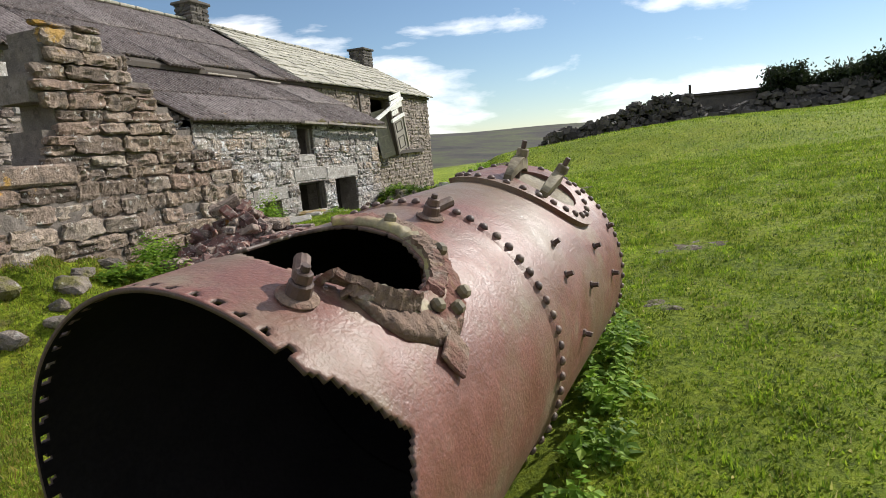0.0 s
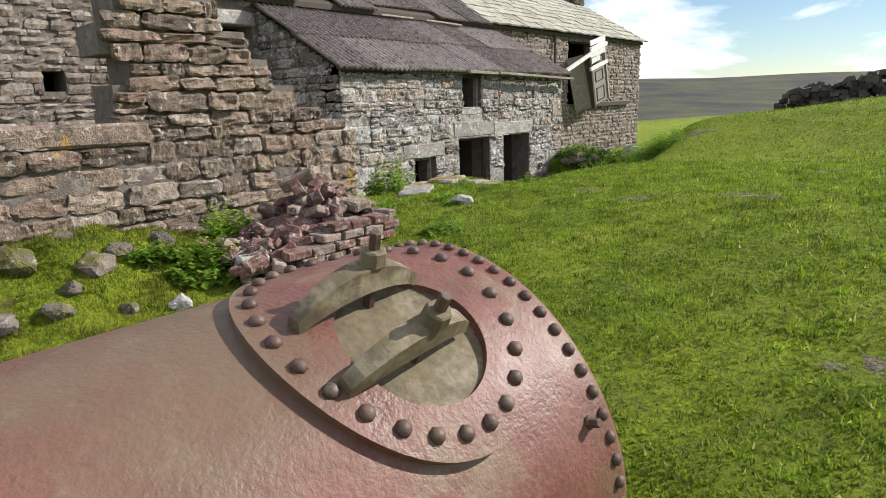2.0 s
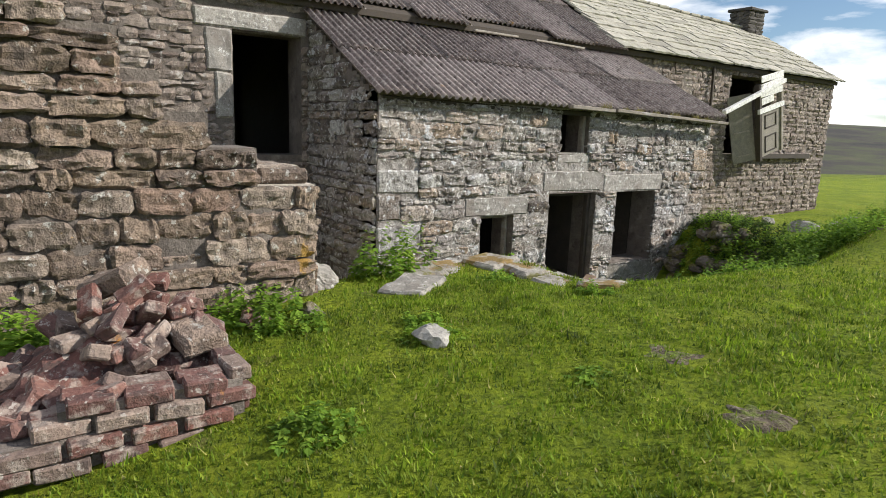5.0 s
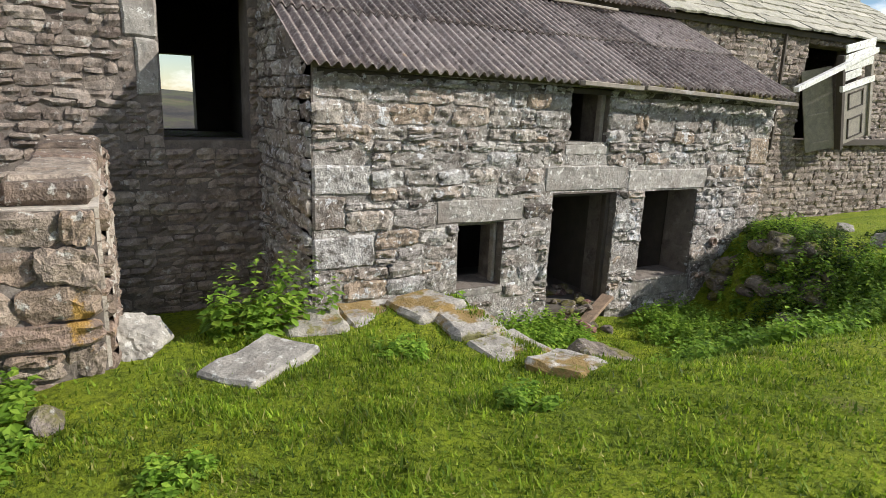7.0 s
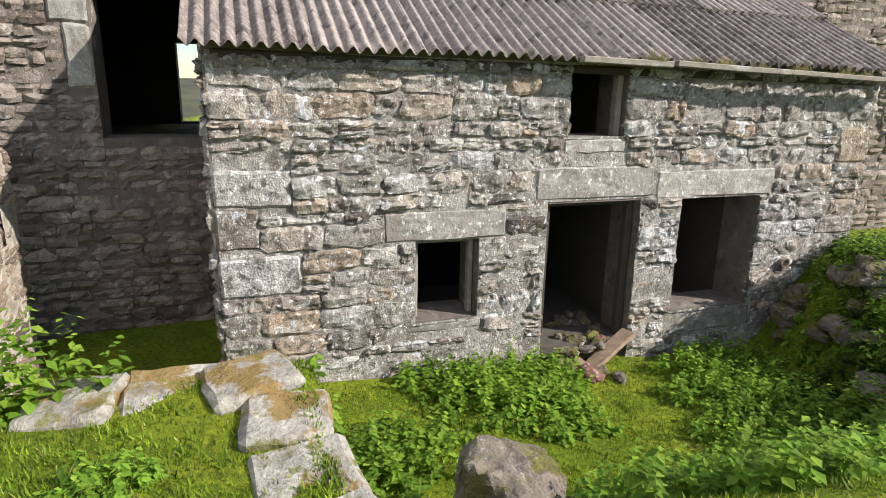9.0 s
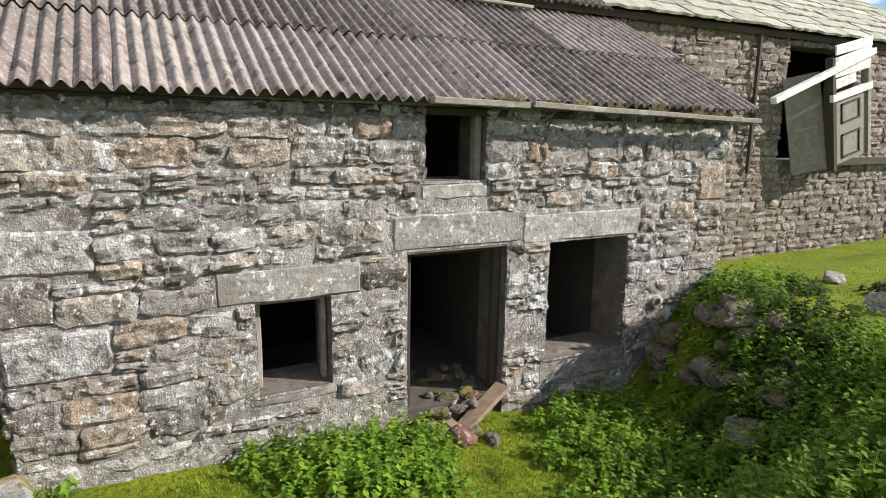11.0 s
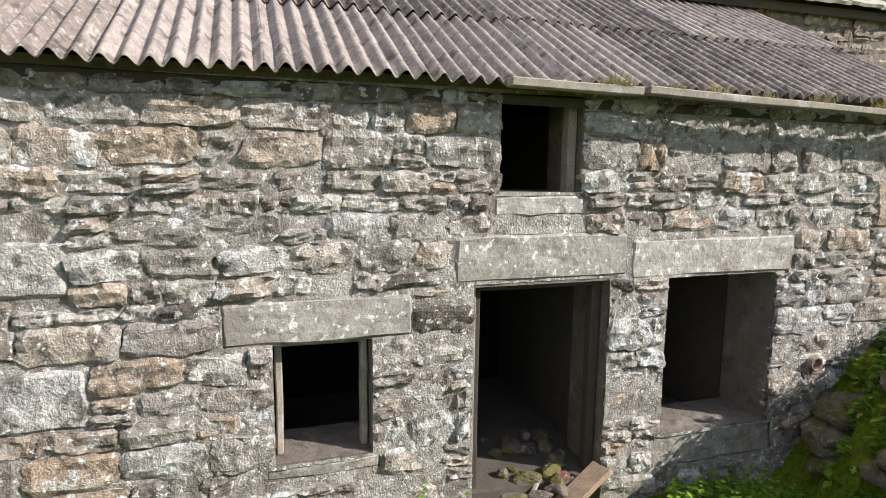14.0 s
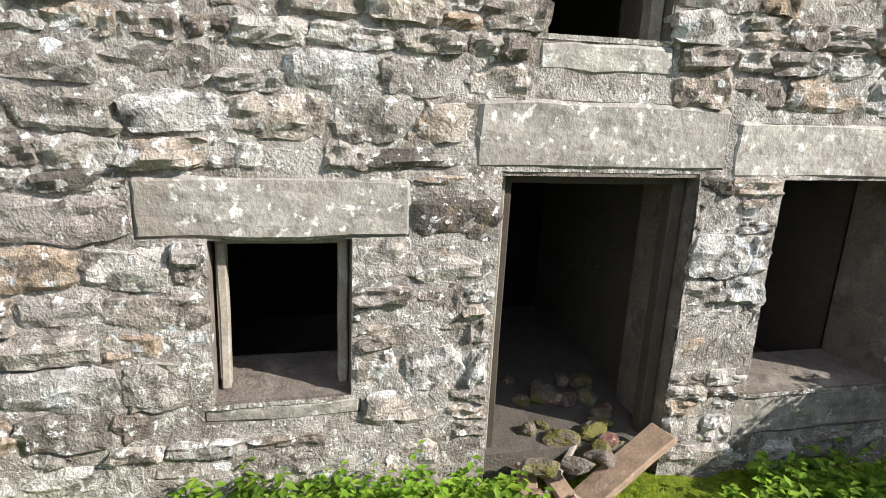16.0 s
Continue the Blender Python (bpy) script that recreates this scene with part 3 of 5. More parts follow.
# ---- roofs ----
def corrugated(name, width, length, mat, wave=.118, deep=.03, seed=0):
    """One sheet: x across the waves, y up the slope from its lower edge."""
    n = int(width / wave * 8)
    rows = 6
    vs, fs = [], []
    rng = random.Random(seed)
    for j in range(rows + 1):
        for i in range(n + 1):
            x = width * i / n
            edge = (.012 * noise.noise(Vector((i * .35, seed, 0)))) if j in (0, rows) else 0
            sag = .012 * noise.noise(Vector((x * 1.5, j * .4, seed)))
            vs.append((x, length * j / rows + edge, deep * math.cos(2 * math.pi * x / wave) + sag))
    for j in range(rows):
        for i in range(n):
            a = j * (n + 1) + i
            fs.append((a, a + 1, a + n + 2, a + n + 1))
    k = len(vs)
    vs += [(x, y, z - .008) for x, y, z in vs]
    fs += [tuple(reversed([i + k for i in f])) for f in fs[:rows * n]]
    fs += [(i + 1, i, i + k, i + 1 + k) for i in range(n)]
    fs += [(rows * (n + 1) + i, rows * (n + 1) + i + 1, rows * (n + 1) + i + 1 + k, rows * (n + 1) + i + k) for i in range(n)]
    fs += [(j * (n + 1), (j + 1) * (n + 1), (j + 1) * (n + 1) + k, j * (n + 1) + k) for j in range(rows)]
    fs += [((j + 1) * (n + 1) + n, j * (n + 1) + n, j * (n + 1) + n + k, (j + 1) * (n + 1) + n + k) for j in range(rows)]
    return mesh_of(name, vs, fs, mat, True)


def sheets(roof, y0, y1, x0, z0, tilt, slope_len, rows, wide, seed, slipped=()):
    rng = random.Random(seed)
    cols = round((y1 - y0) / wide)
    wide = (y1 - y0) / cols
    wave = wide / round(wide / .118)
    each = slope_len / rows + .14
    kinds = [corrugated("sheet", wide + wave * .6, each, M_SHEET, wave, .028, seed * 7 + s) for s in range(4)]
    for r in range(rows):
        for c in range(cols):
            ob = new("sheet", kinds[rng.randrange(4)])
            up = slope_len / rows * r + rng.uniform(-.02, .02) + (.32 if r == 0 and c in slipped else 0)
            ob.matrix_basis = pose(x0, y0, z0, 0, 0, 90) @ pose(0, 0, 0, tilt) @ pose(c * wide, up, .012 + .016 * ((rows - r) * -1 + rows) - .004 * (c % 2), -.35, 0, rng.uniform(-.3, .3))
            ob.parent = roof


lean_deck = [(X_HOUSE, Y_A + .06, 3.63), (X_LEAN + .02, Y_A + .06, 2.44), (X_LEAN + .02, Y_B - .06, 2.36), (X_HOUSE, Y_B - .06, 3.63)]
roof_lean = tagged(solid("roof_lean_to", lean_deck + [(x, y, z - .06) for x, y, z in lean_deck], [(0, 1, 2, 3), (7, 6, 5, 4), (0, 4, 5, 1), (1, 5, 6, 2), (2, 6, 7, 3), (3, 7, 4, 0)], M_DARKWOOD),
                   "sagging corrugated cement sheet roof of the lean-to", "roof", kind="structure")
sheets(roof_lean, Y_A - .14, Y_B + .12, X_LEAN + .2, 2.47, 27.6, 2.65, 2, .95, 1)

RIDGE_X, RIDGE_Z, EAVE_Z = (X_HOUSE + X_BACK - .5) / 2, 6.05, 3.92
END_X, END_Z, Y_SPLIT = -13.1, 5.58, 15.6
PITCH = math.degrees(math.atan2(RIDGE_Z - EAVE_Z, X_HOUSE - RIDGE_X))
SLOPE = math.hypot(RIDGE_Z - EAVE_Z, X_HOUSE - RIDGE_X)
deck = [(X_HOUSE + .1, -6.4, EAVE_Z - .04), (X_HOUSE + .1, Y_SPLIT, EAVE_Z - .04), (X_HOUSE + .1, Y_END, EAVE_Z - .04), (RIDGE_X, -6.4, RIDGE_Z), (RIDGE_X, Y_SPLIT, RIDGE_Z), (END_X, Y_END, END_Z),
        (X_BACK - .7, -6.4, EAVE_Z - .04), (X_BACK - .7, Y_SPLIT, EAVE_Z - .04), (X_BACK - .7, Y_END, EAVE_Z - .04)]
deck_top = [(0, 1, 4, 3), (1, 2, 5, 4), (3, 4, 7, 6), (4, 5, 8, 7)]
deck_rim = [0, 1, 2, 5, 8, 7, 6, 3]
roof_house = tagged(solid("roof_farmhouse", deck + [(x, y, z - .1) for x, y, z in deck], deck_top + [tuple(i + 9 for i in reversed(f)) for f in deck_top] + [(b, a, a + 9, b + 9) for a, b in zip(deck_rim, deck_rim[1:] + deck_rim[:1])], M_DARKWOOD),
                    "farmhouse roof, half corrugated sheets and half stone slates", "roof", kind="structure")
sheets(roof_house, -6, Y_SPLIT, X_HOUSE + .22, EAVE_Z - .06, PITCH, SLOPE + .1, 2, 1.05, 2, (15, 17, 18))


def slates(roof):
    rng = random.Random(9)
    kinds = []
    for k in range(10):
        vs, fs = [], []
        n = 5
        for j, y in enumerate((0, .5, 1)):
            for i in range(n + 1):
                e = rng.uniform(-.05, .05) if j == 0 else 0
                vs.append((i / n - .5 + (rng.uniform(-.02, .02) if i in (0, n) else 0), y + e, rng.uniform(-.006, .006)))
        for j in range(2):
            for i in range(n):
                a = j * (n + 1) + i
                fs.append((a, a + 1, a + n + 2, a + n + 1))
        b = len(vs)
        vs += [(x, y, z - .04) for x, y, z in vs]
        fs += [(i + 1, i, i + b, i + 1 + b) for i in range(n)]
        fs += [(j * (n + 1), (j + 1) * (n + 1), (j + 1) * (n + 1) + b, j * (n + 1) + b) for j in range(2)]
        fs += [((j + 1) * (n + 1) + n, j * (n + 1) + n, j * (n + 1) + n + b, (j + 1) * (n + 1) + n + b) for j in range(2)]
        kinds.append(mesh_of("slate", vs, fs, M_SLATE))
    up, r = 0, 0
    base = pose(X_HOUSE + .2, 0, EAVE_Z - .03, 0, 0, 90) @ pose(0, 0, 0, PITCH)
    while up < SLOPE + .05:
        step = .40 - .012 * r
        y = Y_SPLIT - .1 + up * .18
        while y < Y_END + .12:
            w = rng.uniform(.38, .85)
            w = min(w, Y_END + .16 - y) if Y_END + .16 - y - w > .2 else Y_END + .16 - y
            if up > SLOPE * (1 - .225 * max(0, y - Y_SPLIT) / (Y_END - Y_SPLIT)) - .12:
                y += w
                continue
            ob = new("slate", kinds[rng.randrange(10)])
            ob.matrix_basis = base @ pose(y + w / 2, up - .02, .045 + rng.uniform(0, .018), -3.2 + rng.uniform(-.6, .6), rng.uniform(-.7, .7), rng.uniform(-1.2, 1.2)) @ Matrix.Diagonal((w - .012, step + .22, 1, 1))
            ob.parent = roof
            y += w
        up += step
        r += 1


def ridge_tiles(roof):
    """Mortared stone ridge capping, tile after tile along both stretches of the ridge."""
    rng = random.Random(19)
    y = -2.0
    while y < Y_END - .1:
        l = rng.uniform(.42, .55)
        f = max(0, y - Y_SPLIT) / (Y_END - Y_SPLIT)
        x, z = RIDGE_X + (END_X - RIDGE_X) * f, RIDGE_Z + (END_Z - RIDGE_Z) * f
        worn_box("ridge_tile", .34, l - .01, .09, M_SLATE, .014, int(y * 50), 2, parent=roof, at=pose(x + .03, y + l / 2, z + .03 + rng.uniform(0, .015), rng.uniform(-1, 1), 8, rng.uniform(-2, 2)), soft=.035)
        y += l


def chimney(x, y, z, wide, deep, high, seed, label):
    c = new("chimney")
    c.location = (x, y, z - .35)
    tagged(c, label, "chimney")
    boxes("core", [(-deep / 2 + .03, deep / 2 - .03, -wide / 2 + .03, wide / 2 - .03, 0, high)], M_MORTAR, parent=c)
    rng = random.Random(seed)
    z = 0
    while z < high - .05:
        h = rng.uniform(.1, .17)
        for k, (n, a) in enumerate(((deep, 0), (wide, 90), (deep, 180), (wide, 270))):
            cnt = 2 if rng.random() < .6 else 3
            for i in range(cnt):
                w = n / cnt
                ob = new("stone", STACKS[rng.randrange(len(STACKS))])
                dist = (wide if k % 2 == 0 else deep) / 2
                ob.matrix_basis = pose(0, 0, 0, 0, 0, a) @ Matrix.Translation((-n / 2 + w * (i + .5), -dist + .03, z + h / 2)) @ Matrix.Diagonal((w - .01, .1, h - .01, 1))
                ob.parent = c
        z += h
    worn_box("cap", deep + .14, wide + .14, .09, M_FARWALL, .012, seed, 2, parent=c, at=pose(0, 0, high))
    if seed % 2:
        for dx, s in ((-.15, 0), (.2, 1)):
            worn_box("capstone", .26, .3, .13, M_FARWALL, .02, seed + s, 2, parent=c, at=pose(0, dx, high + .08, 0, 0, 20 * s))
    return c


# ---- boiler ----
B_YAW, B_PITCH, B_R, B_S0, B_S1 = .08, .044, .526, -.61, 1.606
BOILER = Matrix.Translation((-.938, 1.5, .884)) @ pose(0, 0, 0, 0, 0, -math.degrees(B_YAW)) @ pose(0, 0, 0, math.degrees(B_PITCH))


def shell(theta, s, r=B_R):
    """A point of the drum: theta in degrees from its top towards its sunny side, s along it."""
    a = radians(theta)
    return Vector((r * math.sin(a), s, r * math.cos(a)))


def on_shell(theta, s, r=B_R):
    """A frame on the drum: z outwards, y along it."""
    return Matrix.Translation(shell(theta, s, r)) @ pose(0, 0, 0, 0, theta, 0)


def drum_ok(th, s):
    n = .02 * noise.noise(Vector((th * .09, s * 9, 0))) + .012 * noise.noise(Vector((th * .3, s * 25, 5)))
    # torn front edge
    if th > 36 and th < 150:
        edge = np.interp(th, [36, 41, 47, 54, 62, 68, 71, 77, 95, 150], [-.61, -.592, -.575, -.524, -.488, -.445, -.49, -.515, -.53, -.61])
        if s < edge + n * .7:
            return False
    # the big torn mouth
    e = ((th - 14) / 27.5) ** 2 + ((s + .155) / .208) ** 2
    if e < 1 + n * 5:
        return False
    # its ragged tongue towards the hill
    if -18 < th < 8 and abs(s + .2 - th * .006) < .12 + n - .004 * abs(th):
        return False
    # rivet holes round the front edge
    if s < -.57 and not 40 < th < 130:
        k = round(th / 6.4) * 6.4
        if ((th - k) * radians(B_R)) ** 2 + (s + .59) ** 2 < .0115 ** 2:
            return False
    # manhole
    if ((th - 30) / 17) ** 2 + ((s - 1.235) / .15) ** 2 < 1:
        return False
    return True


def boiler():
    root = new("boiler")
    root.matrix_basis = BOILER
    tagged(root, "rusted red riveted iron boiler drum with torn openings, lying in grass", "boiler")
    NT, NS = 300, 200
    ids, vs, fs = {}, [], []

    def vid(i, j):
        i %= NT
        if (i, j) not in ids:
            th, s = i * 360 / NT, B_S0 + (B_S1 - B_S0) * j / NS
            t2 = th if th < 180 else th - 360
            r = B_R + .003 * noise.noise(Vector((math.sin(radians(th)) * 2, s * 2, math.cos(radians(th)) * 2)))
            # the far strake laps over the near one
            r += .007 if s > .40 else 0
            ids[(i, j)] = len(vs)
            vs.append(shell(t2, s, r))
        return ids[(i, j)]

    for j in range(NS):
        for i in range(NT):
            th = (i + .5) * 360 / NT
            th = th if th < 180 else th - 360
            if drum_ok(th, B_S0 + (B_S1 - B_S0) * (j + .5) / NS):
                fs.append((vid(i, j), vid(i + 1, j), vid(i + 1, j + 1), vid(i, j + 1)))
    drum = solid("drum", vs, fs, M_IRON, True, parent=root)
    # inner face coloured near-black for the darkness inside the drum
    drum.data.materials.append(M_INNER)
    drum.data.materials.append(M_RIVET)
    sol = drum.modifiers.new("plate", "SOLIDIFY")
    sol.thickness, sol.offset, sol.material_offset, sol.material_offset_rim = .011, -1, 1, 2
    # far end plate, slightly dished, inside the rim
    vs, fs, N = [], [], 64
    for k, (f, d) in enumerate(((0, .09), (.3, .085), (.6, .06), (.85, .02), (.97, -.03), (1.0, -.09))):
        for i in range(N):
            p = shell(i * 360 / N, B_S1 - .03 + d - .03, (B_R - .004) * max(f, .001))
            vs.append(p)
        if k:
            for i in range(N):
                a, b = (k - 1) * N, k * N
                fs.append((a + i, b + i, b + (i + 1) % N, a + (i + 1) % N))
    end = solid("end_plate", vs, fs, M_IRON, True, parent=root)
    # rivets
    bm = bmesh.new()
    bmesh.ops.create_uvsphere(bm, u_segments=8, v_segments=6, radius=1)
    for v in bm.verts:
        v.co.z = max(v.co.z, -.25) * .8
    rme = bpy.data.meshes.new("rivet")
    bm.to_mesh(rme)
    bm.free()
    rme.materials.append(M_RIVET)
    rme.polygons.foreach_set("use_smooth", [True] * len(rme.polygons))

    def rivet(th, s, size=.0155, r=B_R + .004):
        ob = new("rivet", rme)
        ob.matrix_basis = on_shell(th, s, r) @ Matrix.Diagonal((size, size, size, 1))
        ob.parent = root

    for k in range(-14, 28):
        rivet(k * 5.6 + 1, .425 + .004 * math.sin(k), .0165, B_R + .009)
    for k in range(-14, 28):
        rivet(k * 5.6 - 2, B_S1 - .028, .0155, B_R + .009)
    # collar of crusted iron round the torn mouth
    vs, fs = [], []
    n1, n2 = 90, 7
    for i in range(n1 + 1):
        a = radians(-82 + 172 * i / n1)
        for j in range(n2 + 1):
            f = j / n2
            wob = .05 * noise.noise(Vector((i * .14, f * 2, 1)))
            out = float(np.interp(math.degrees(a + .9), [-30, 0, 45, 90, 120, 142], [1.4, 1.5, 1.45, 1.6, 1.55, 1.25]))
            k = 1.03 + f * (out - 1.03) + wob * (1.6 * f if j else .6)
            th = 14 + 27.5 * k * math.sin(a + .9)
            s = -.155 + .208 * k * math.cos(a + .9)
            lift = .004 + (.016 if 0 < j < n2 else -.004) + .012 * noise.noise(Vector((i * .5, j * .8, 3))) * (1 if 0 < j < n2 else 0)
            vs.append(shell(th, s, B_R + max(.002, lift)))
    for i in range(n1):
        for j in range(n2):
            a = i * (n2 + 1) + j
            fs.append((a, a + n2 + 1, a + n2 + 2, a + 1))
    collar = solid("collar", vs, fs, M_CRUST, True, parent=root)
    collar.data.materials.append(M_FLANGE)
    for f in collar.data.polygons:
        f.material_index = 1 if f.index % n2 < 3 else 0
    b = collar.modifiers.new("plate", "SOLIDIFY")
    b.thickness, b.offset = .012, -1
    for th, s in ((16, .104), (35.5, .062), (49.6, -.03), (48.6, -.165), (39, -.285), (52, -.10)):
        bolt = worn_box("bolt", .034, .034, .03, M_FITTING, .003, int(th), 1, parent=root, at=on_shell(th, s, B_R + .012) @ pose(0, 0, 0, 0, 0, th * 7), soft=.008)
    # broken saddle piece standing on the mouth's lip
    for k0, k1, lift0, lift1, p0, p1, mt in ((1.0, 1.16, .012, .05, 98, 158, M_CRUST), (1.17, 1.27, .045, .016, 102, 146, M_CRUST), (1.04, 1.2, .02, .03, 20, 88, M_CRUST)):
        vs, fs, n = [], [], 30
        for i in range(n + 1):
            a = radians(p0 + (p1 - p0) * i / n)
            for j in range(4):
                f = j / 3
                k = k0 + (k1 - k0) * f + .03 * noise.noise(Vector((i * .3, f * 2, p0))) + (.04 * noise.noise(Vector((i * .8, 0, 4))) if j in (0, 3) else 0)
                end = min(1, i / 3, (n - i) / 3)
                vs.append(shell(14 + 27.5 * k * math.sin(a), -.155 + .208 * k * math.cos(a), B_R + .006 + (lift0 + (lift1 - lift0) * f) * end + .006 * noise.noise(Vector((i * .6, j, 9)))))
        for i in range(n):
            for j in range(3):
                a = i * 4 + j
                fs.append((a, a + 4, a + 5, a + 1))
        lip = solid("torn_lip", vs, fs, mt, False, parent=root)
        b = lip.modifiers.new("plate", "SOLIDIFY")
        b.thickness, b.offset = .018, -1
    worn_box("flake", .09, .10, .012, M_CRUST, .012, 8, 3, parent=root, at=on_shell(60, -.20, B_R + .002) @ pose(0, 0, 0, 0, 0, 25), soft=.006)
    # manhole plate with two clamp bars
    vs, fs = [], []
    n1, n2 = 72, 4

    def plate_at(a, k):
        return 20 + 38 * k * math.sin(a) * (1 + .06 * math.cos(a)), 1.235 + .285 * k * math.cos(a)

    for i in range(n1):
        a = 2 * math.pi * i / n1
        o = plate_at(a, 1)
        h = (30 + 17 * math.sin(a), 1.235 + .15 * math.cos(a))
        for j in range(n2 + 1):
            f = j / n2
            th, s = h[0] * (1 - f) + o[0] * f, h[1] * (1 - f) + o[1] * f
            vs.append(shell(th, s, B_R + .028))
    for i in range(n1):
        for j in range(n2):
            a, b2 = i * (n2 + 1) + j, ((i + 1) % n1) * (n2 + 1) + j
            fs.append((a, b2, b2 + 1, a + 1))
    plate = solid("manhole_plate", vs, fs, M_IRON, False, parent=root)
    b = plate.modifiers.new("plate", "SOLIDIFY")
    b.thickness, b.offset = .024, -1
    for i in range(26):
        th, s = plate_at(2 * math.pi * i / 26, .87)
        rivet(th, s, .017, B_R + .029)
    # the lid below the hole
    bm = bmesh.new()
    bmesh.ops.create_cone(bm, cap_ends=True, segments=40, radius1=.5, radius2=.47, depth=.02)
    lm = bpy.data.meshes.new("lid")
    bm.to_mesh(lm)
    bm.free()
    lm.materials.append(M_FITTING)
    lid = new("lid", lm)
    lid.matrix_basis = on_shell(29, 1.235, B_R - .012) @ pose(0, 0, 0, 3, 2) @ Matrix.Diagonal((.36, .34, 1, 1))
    lid.parent = root
    for th, s in ((17, 1.19), (34, 1.19)):
        # an arched bar: feet on the plate, boss and nut at its middle
        pv, pf, n = [], [], 14
        for i in range(n + 1):
            f = i / n
            y = -.155 + .31 * f
            z = .042 * math.sin(math.pi * f) ** .7 - .002
            hw, hh = .019 + .009 * math.sin(math.pi * f), .015 + .010 * math.sin(math.pi * f)
            for dx, dz in ((-1, 0), (1, 0), (1, 2), (-1, 2)):
                pv.append((dx * hw * (.8 if dz else 1), y, z + dz * hh))
            if i:
                for q in range(4):
                    a, b2 = (i - 1) * 4, i * 4
                    pf.append((a + q, b2 + q, b2 + (q + 1) % 4, a + (q + 1) % 4))
        pf += [(0, 1, 2, 3), (4 * n + 3, 4 * n + 2, 4 * n + 1, 4 * n)]
        bar = solid("clamp_bar", pv, pf, M_FITTING, False, parent=root, at=on_shell(th, s, B_R + .022) @ pose(0, 0, 0, 0, 0, 5))
        stud(root, on_shell(th, s + .03, B_R + .108), .030, .036, M_FITTING, "nut")
        stud(root, on_shell(th, s + .03, B_R - .02), .013, .20, M_RIVET, "bolt")
    for th, s in ((54.5, .762), (67.3, 1.18), (67, .70), (79, .944), (85, 1.344), (65, 1.53), (93, .75)):
        stud(root, on_shell(th, s, B_R + .003) @ pose(0, 0, 0, 6, 4), .011, .036, M_RIVET, "stud")
        stud(root, on_shell(th, s, B_R + .001), .017, .014, M_RIVET, "nut")
    # two stub fittings
    for th, s, mt, turn in ((28, -.455, M_RIVET, 40), (19.5, .30, M_RIVET, -20)):
        at = on_shell(th, s, B_R)
        stud(root, at, .05, .012, M_CRUST, "flange", 14)
        stud(root, at, .028, .042, mt, "neck", 12)
        stud(root, at @ pose(0, 0, .026, 0, 72, turn + 90), .02, .085, mt, "arm", 10)
        stud(root, at @ pose(0, 0, .042), .022, .024, mt, "nut")
        stud(root, at @ pose(0, 0, .066), .011, .014, mt, "bolt", 8)
    return root


def stud(root, at, radius, high, mat, name, sides=6):
    bm = bmesh.new()
    bmesh.ops.create_cone(bm, cap_ends=True, segments=sides, radius1=radius, radius2=radius * .92, depth=high)
    bmesh.ops.translate(bm, verts=bm.verts, vec=(0, 0, high / 2))
    bmesh.ops.bevel(bm, geom=[e for e in bm.edges if e.calc_length() < radius * 1.3 and len(e.link_faces) == 2], offset=radius * .12, segments=1, affect="EDGES")
    me = bpy.data.meshes.new(name)
    bm.to_mesh(me)
    bm.free()
    me.materials.append(mat)
    ob = new(name, me)
    ob.matrix_basis = at
    ob.parent = root
    return ob


boiler()
chimney(RIDGE_X + .1, 15.6, RIDGE_Z, .75, .62, .85, 3, "weathered stone chimney stack on the ridge")
chimney(END_X, 24.9, END_Z, .85, .7, .95, 4, "broken stone chimney stack at the gable end")


# ---- timber and fittings of the buildings ----
def bar(name, a, b, w, h, mat, seed=0, parent=None, wear=.006):
    """A squared timber from a to b, w wide and h high."""
    a, b = Vector(a), Vector(b)
    d = b - a
    m = Matrix.Translation(a) @ d.to_track_quat("Z", "Y").to_matrix().to_4x4()
    return worn_box(name, w, h, d.length, mat, wear, seed, 3, parent=parent, at=m, soft=.008)


def window_frame(y0, y1, z0, z1, back, wide, label, mat, sides="ltrb"):
    f = new("window_frame")
    f.location = (X_LEAN - back, (y0 + y1) / 2, z0)
    tagged(f, label, "frame", kind="structure")
    w, h = (y1 - y0) / 2, z1 - z0
    if "l" in sides:
        bar("jamb", (0, -w + wide / 2, 0), (0, -w + wide / 2, h), .09, wide, mat, 1, f)
    if "r" in sides:
        bar("jamb", (0, w - wide / 2, 0), (0, w - wide / 2, h), .09, wide, mat, 2, f)
    if "t" in sides:
        bar("head", (0, -w, h - wide / 2), (0, w, h - wide / 2), .09, wide, mat, 3, f)
    return f


window_frame(10.35, 10.95, .04, .815, .16, .045, "weathered dark timber frame in the small window", M_WOOD, "ltr")
window_frame(11.67, 12.71, -.75, 1.145, .13, .075, "dark weathered timber door frame without a door", M_DARKWOOD, "ltr")
window_frame(11.84, 12.43, 1.76, 2.40, .10, .07, "grey rotten timber frame under the eave", M_WOOD, "r")
niche_frame = new("window_frame")
niche_frame.location = (-8.65, 6.78, .76)
tagged(niche_frame, "pale weathered timber frame in the niche of the ruin", "frame", kind="structure")
for sx in (-.32, .32):
    bar("jamb", (sx, 0, 0), (sx, 0, .69), .06, .08, M_WOOD, 31, niche_frame)
bar("head", (-.35, 0, .66), (.35, 0, .66), .08, .06, M_WOOD, 32, niche_frame)
door_post = tagged(bar("door_post", (X_LEAN - .09, 11.685, -.7), (X_LEAN - .09, 11.685, 1.14), .05, .04, M_WOOD, 4), "thin grey timber strip on the door jamb", "post")
wall_plate = new("eave_beam")
wall_plate.location = (X_LEAN + .23, 11.78, 2.44)
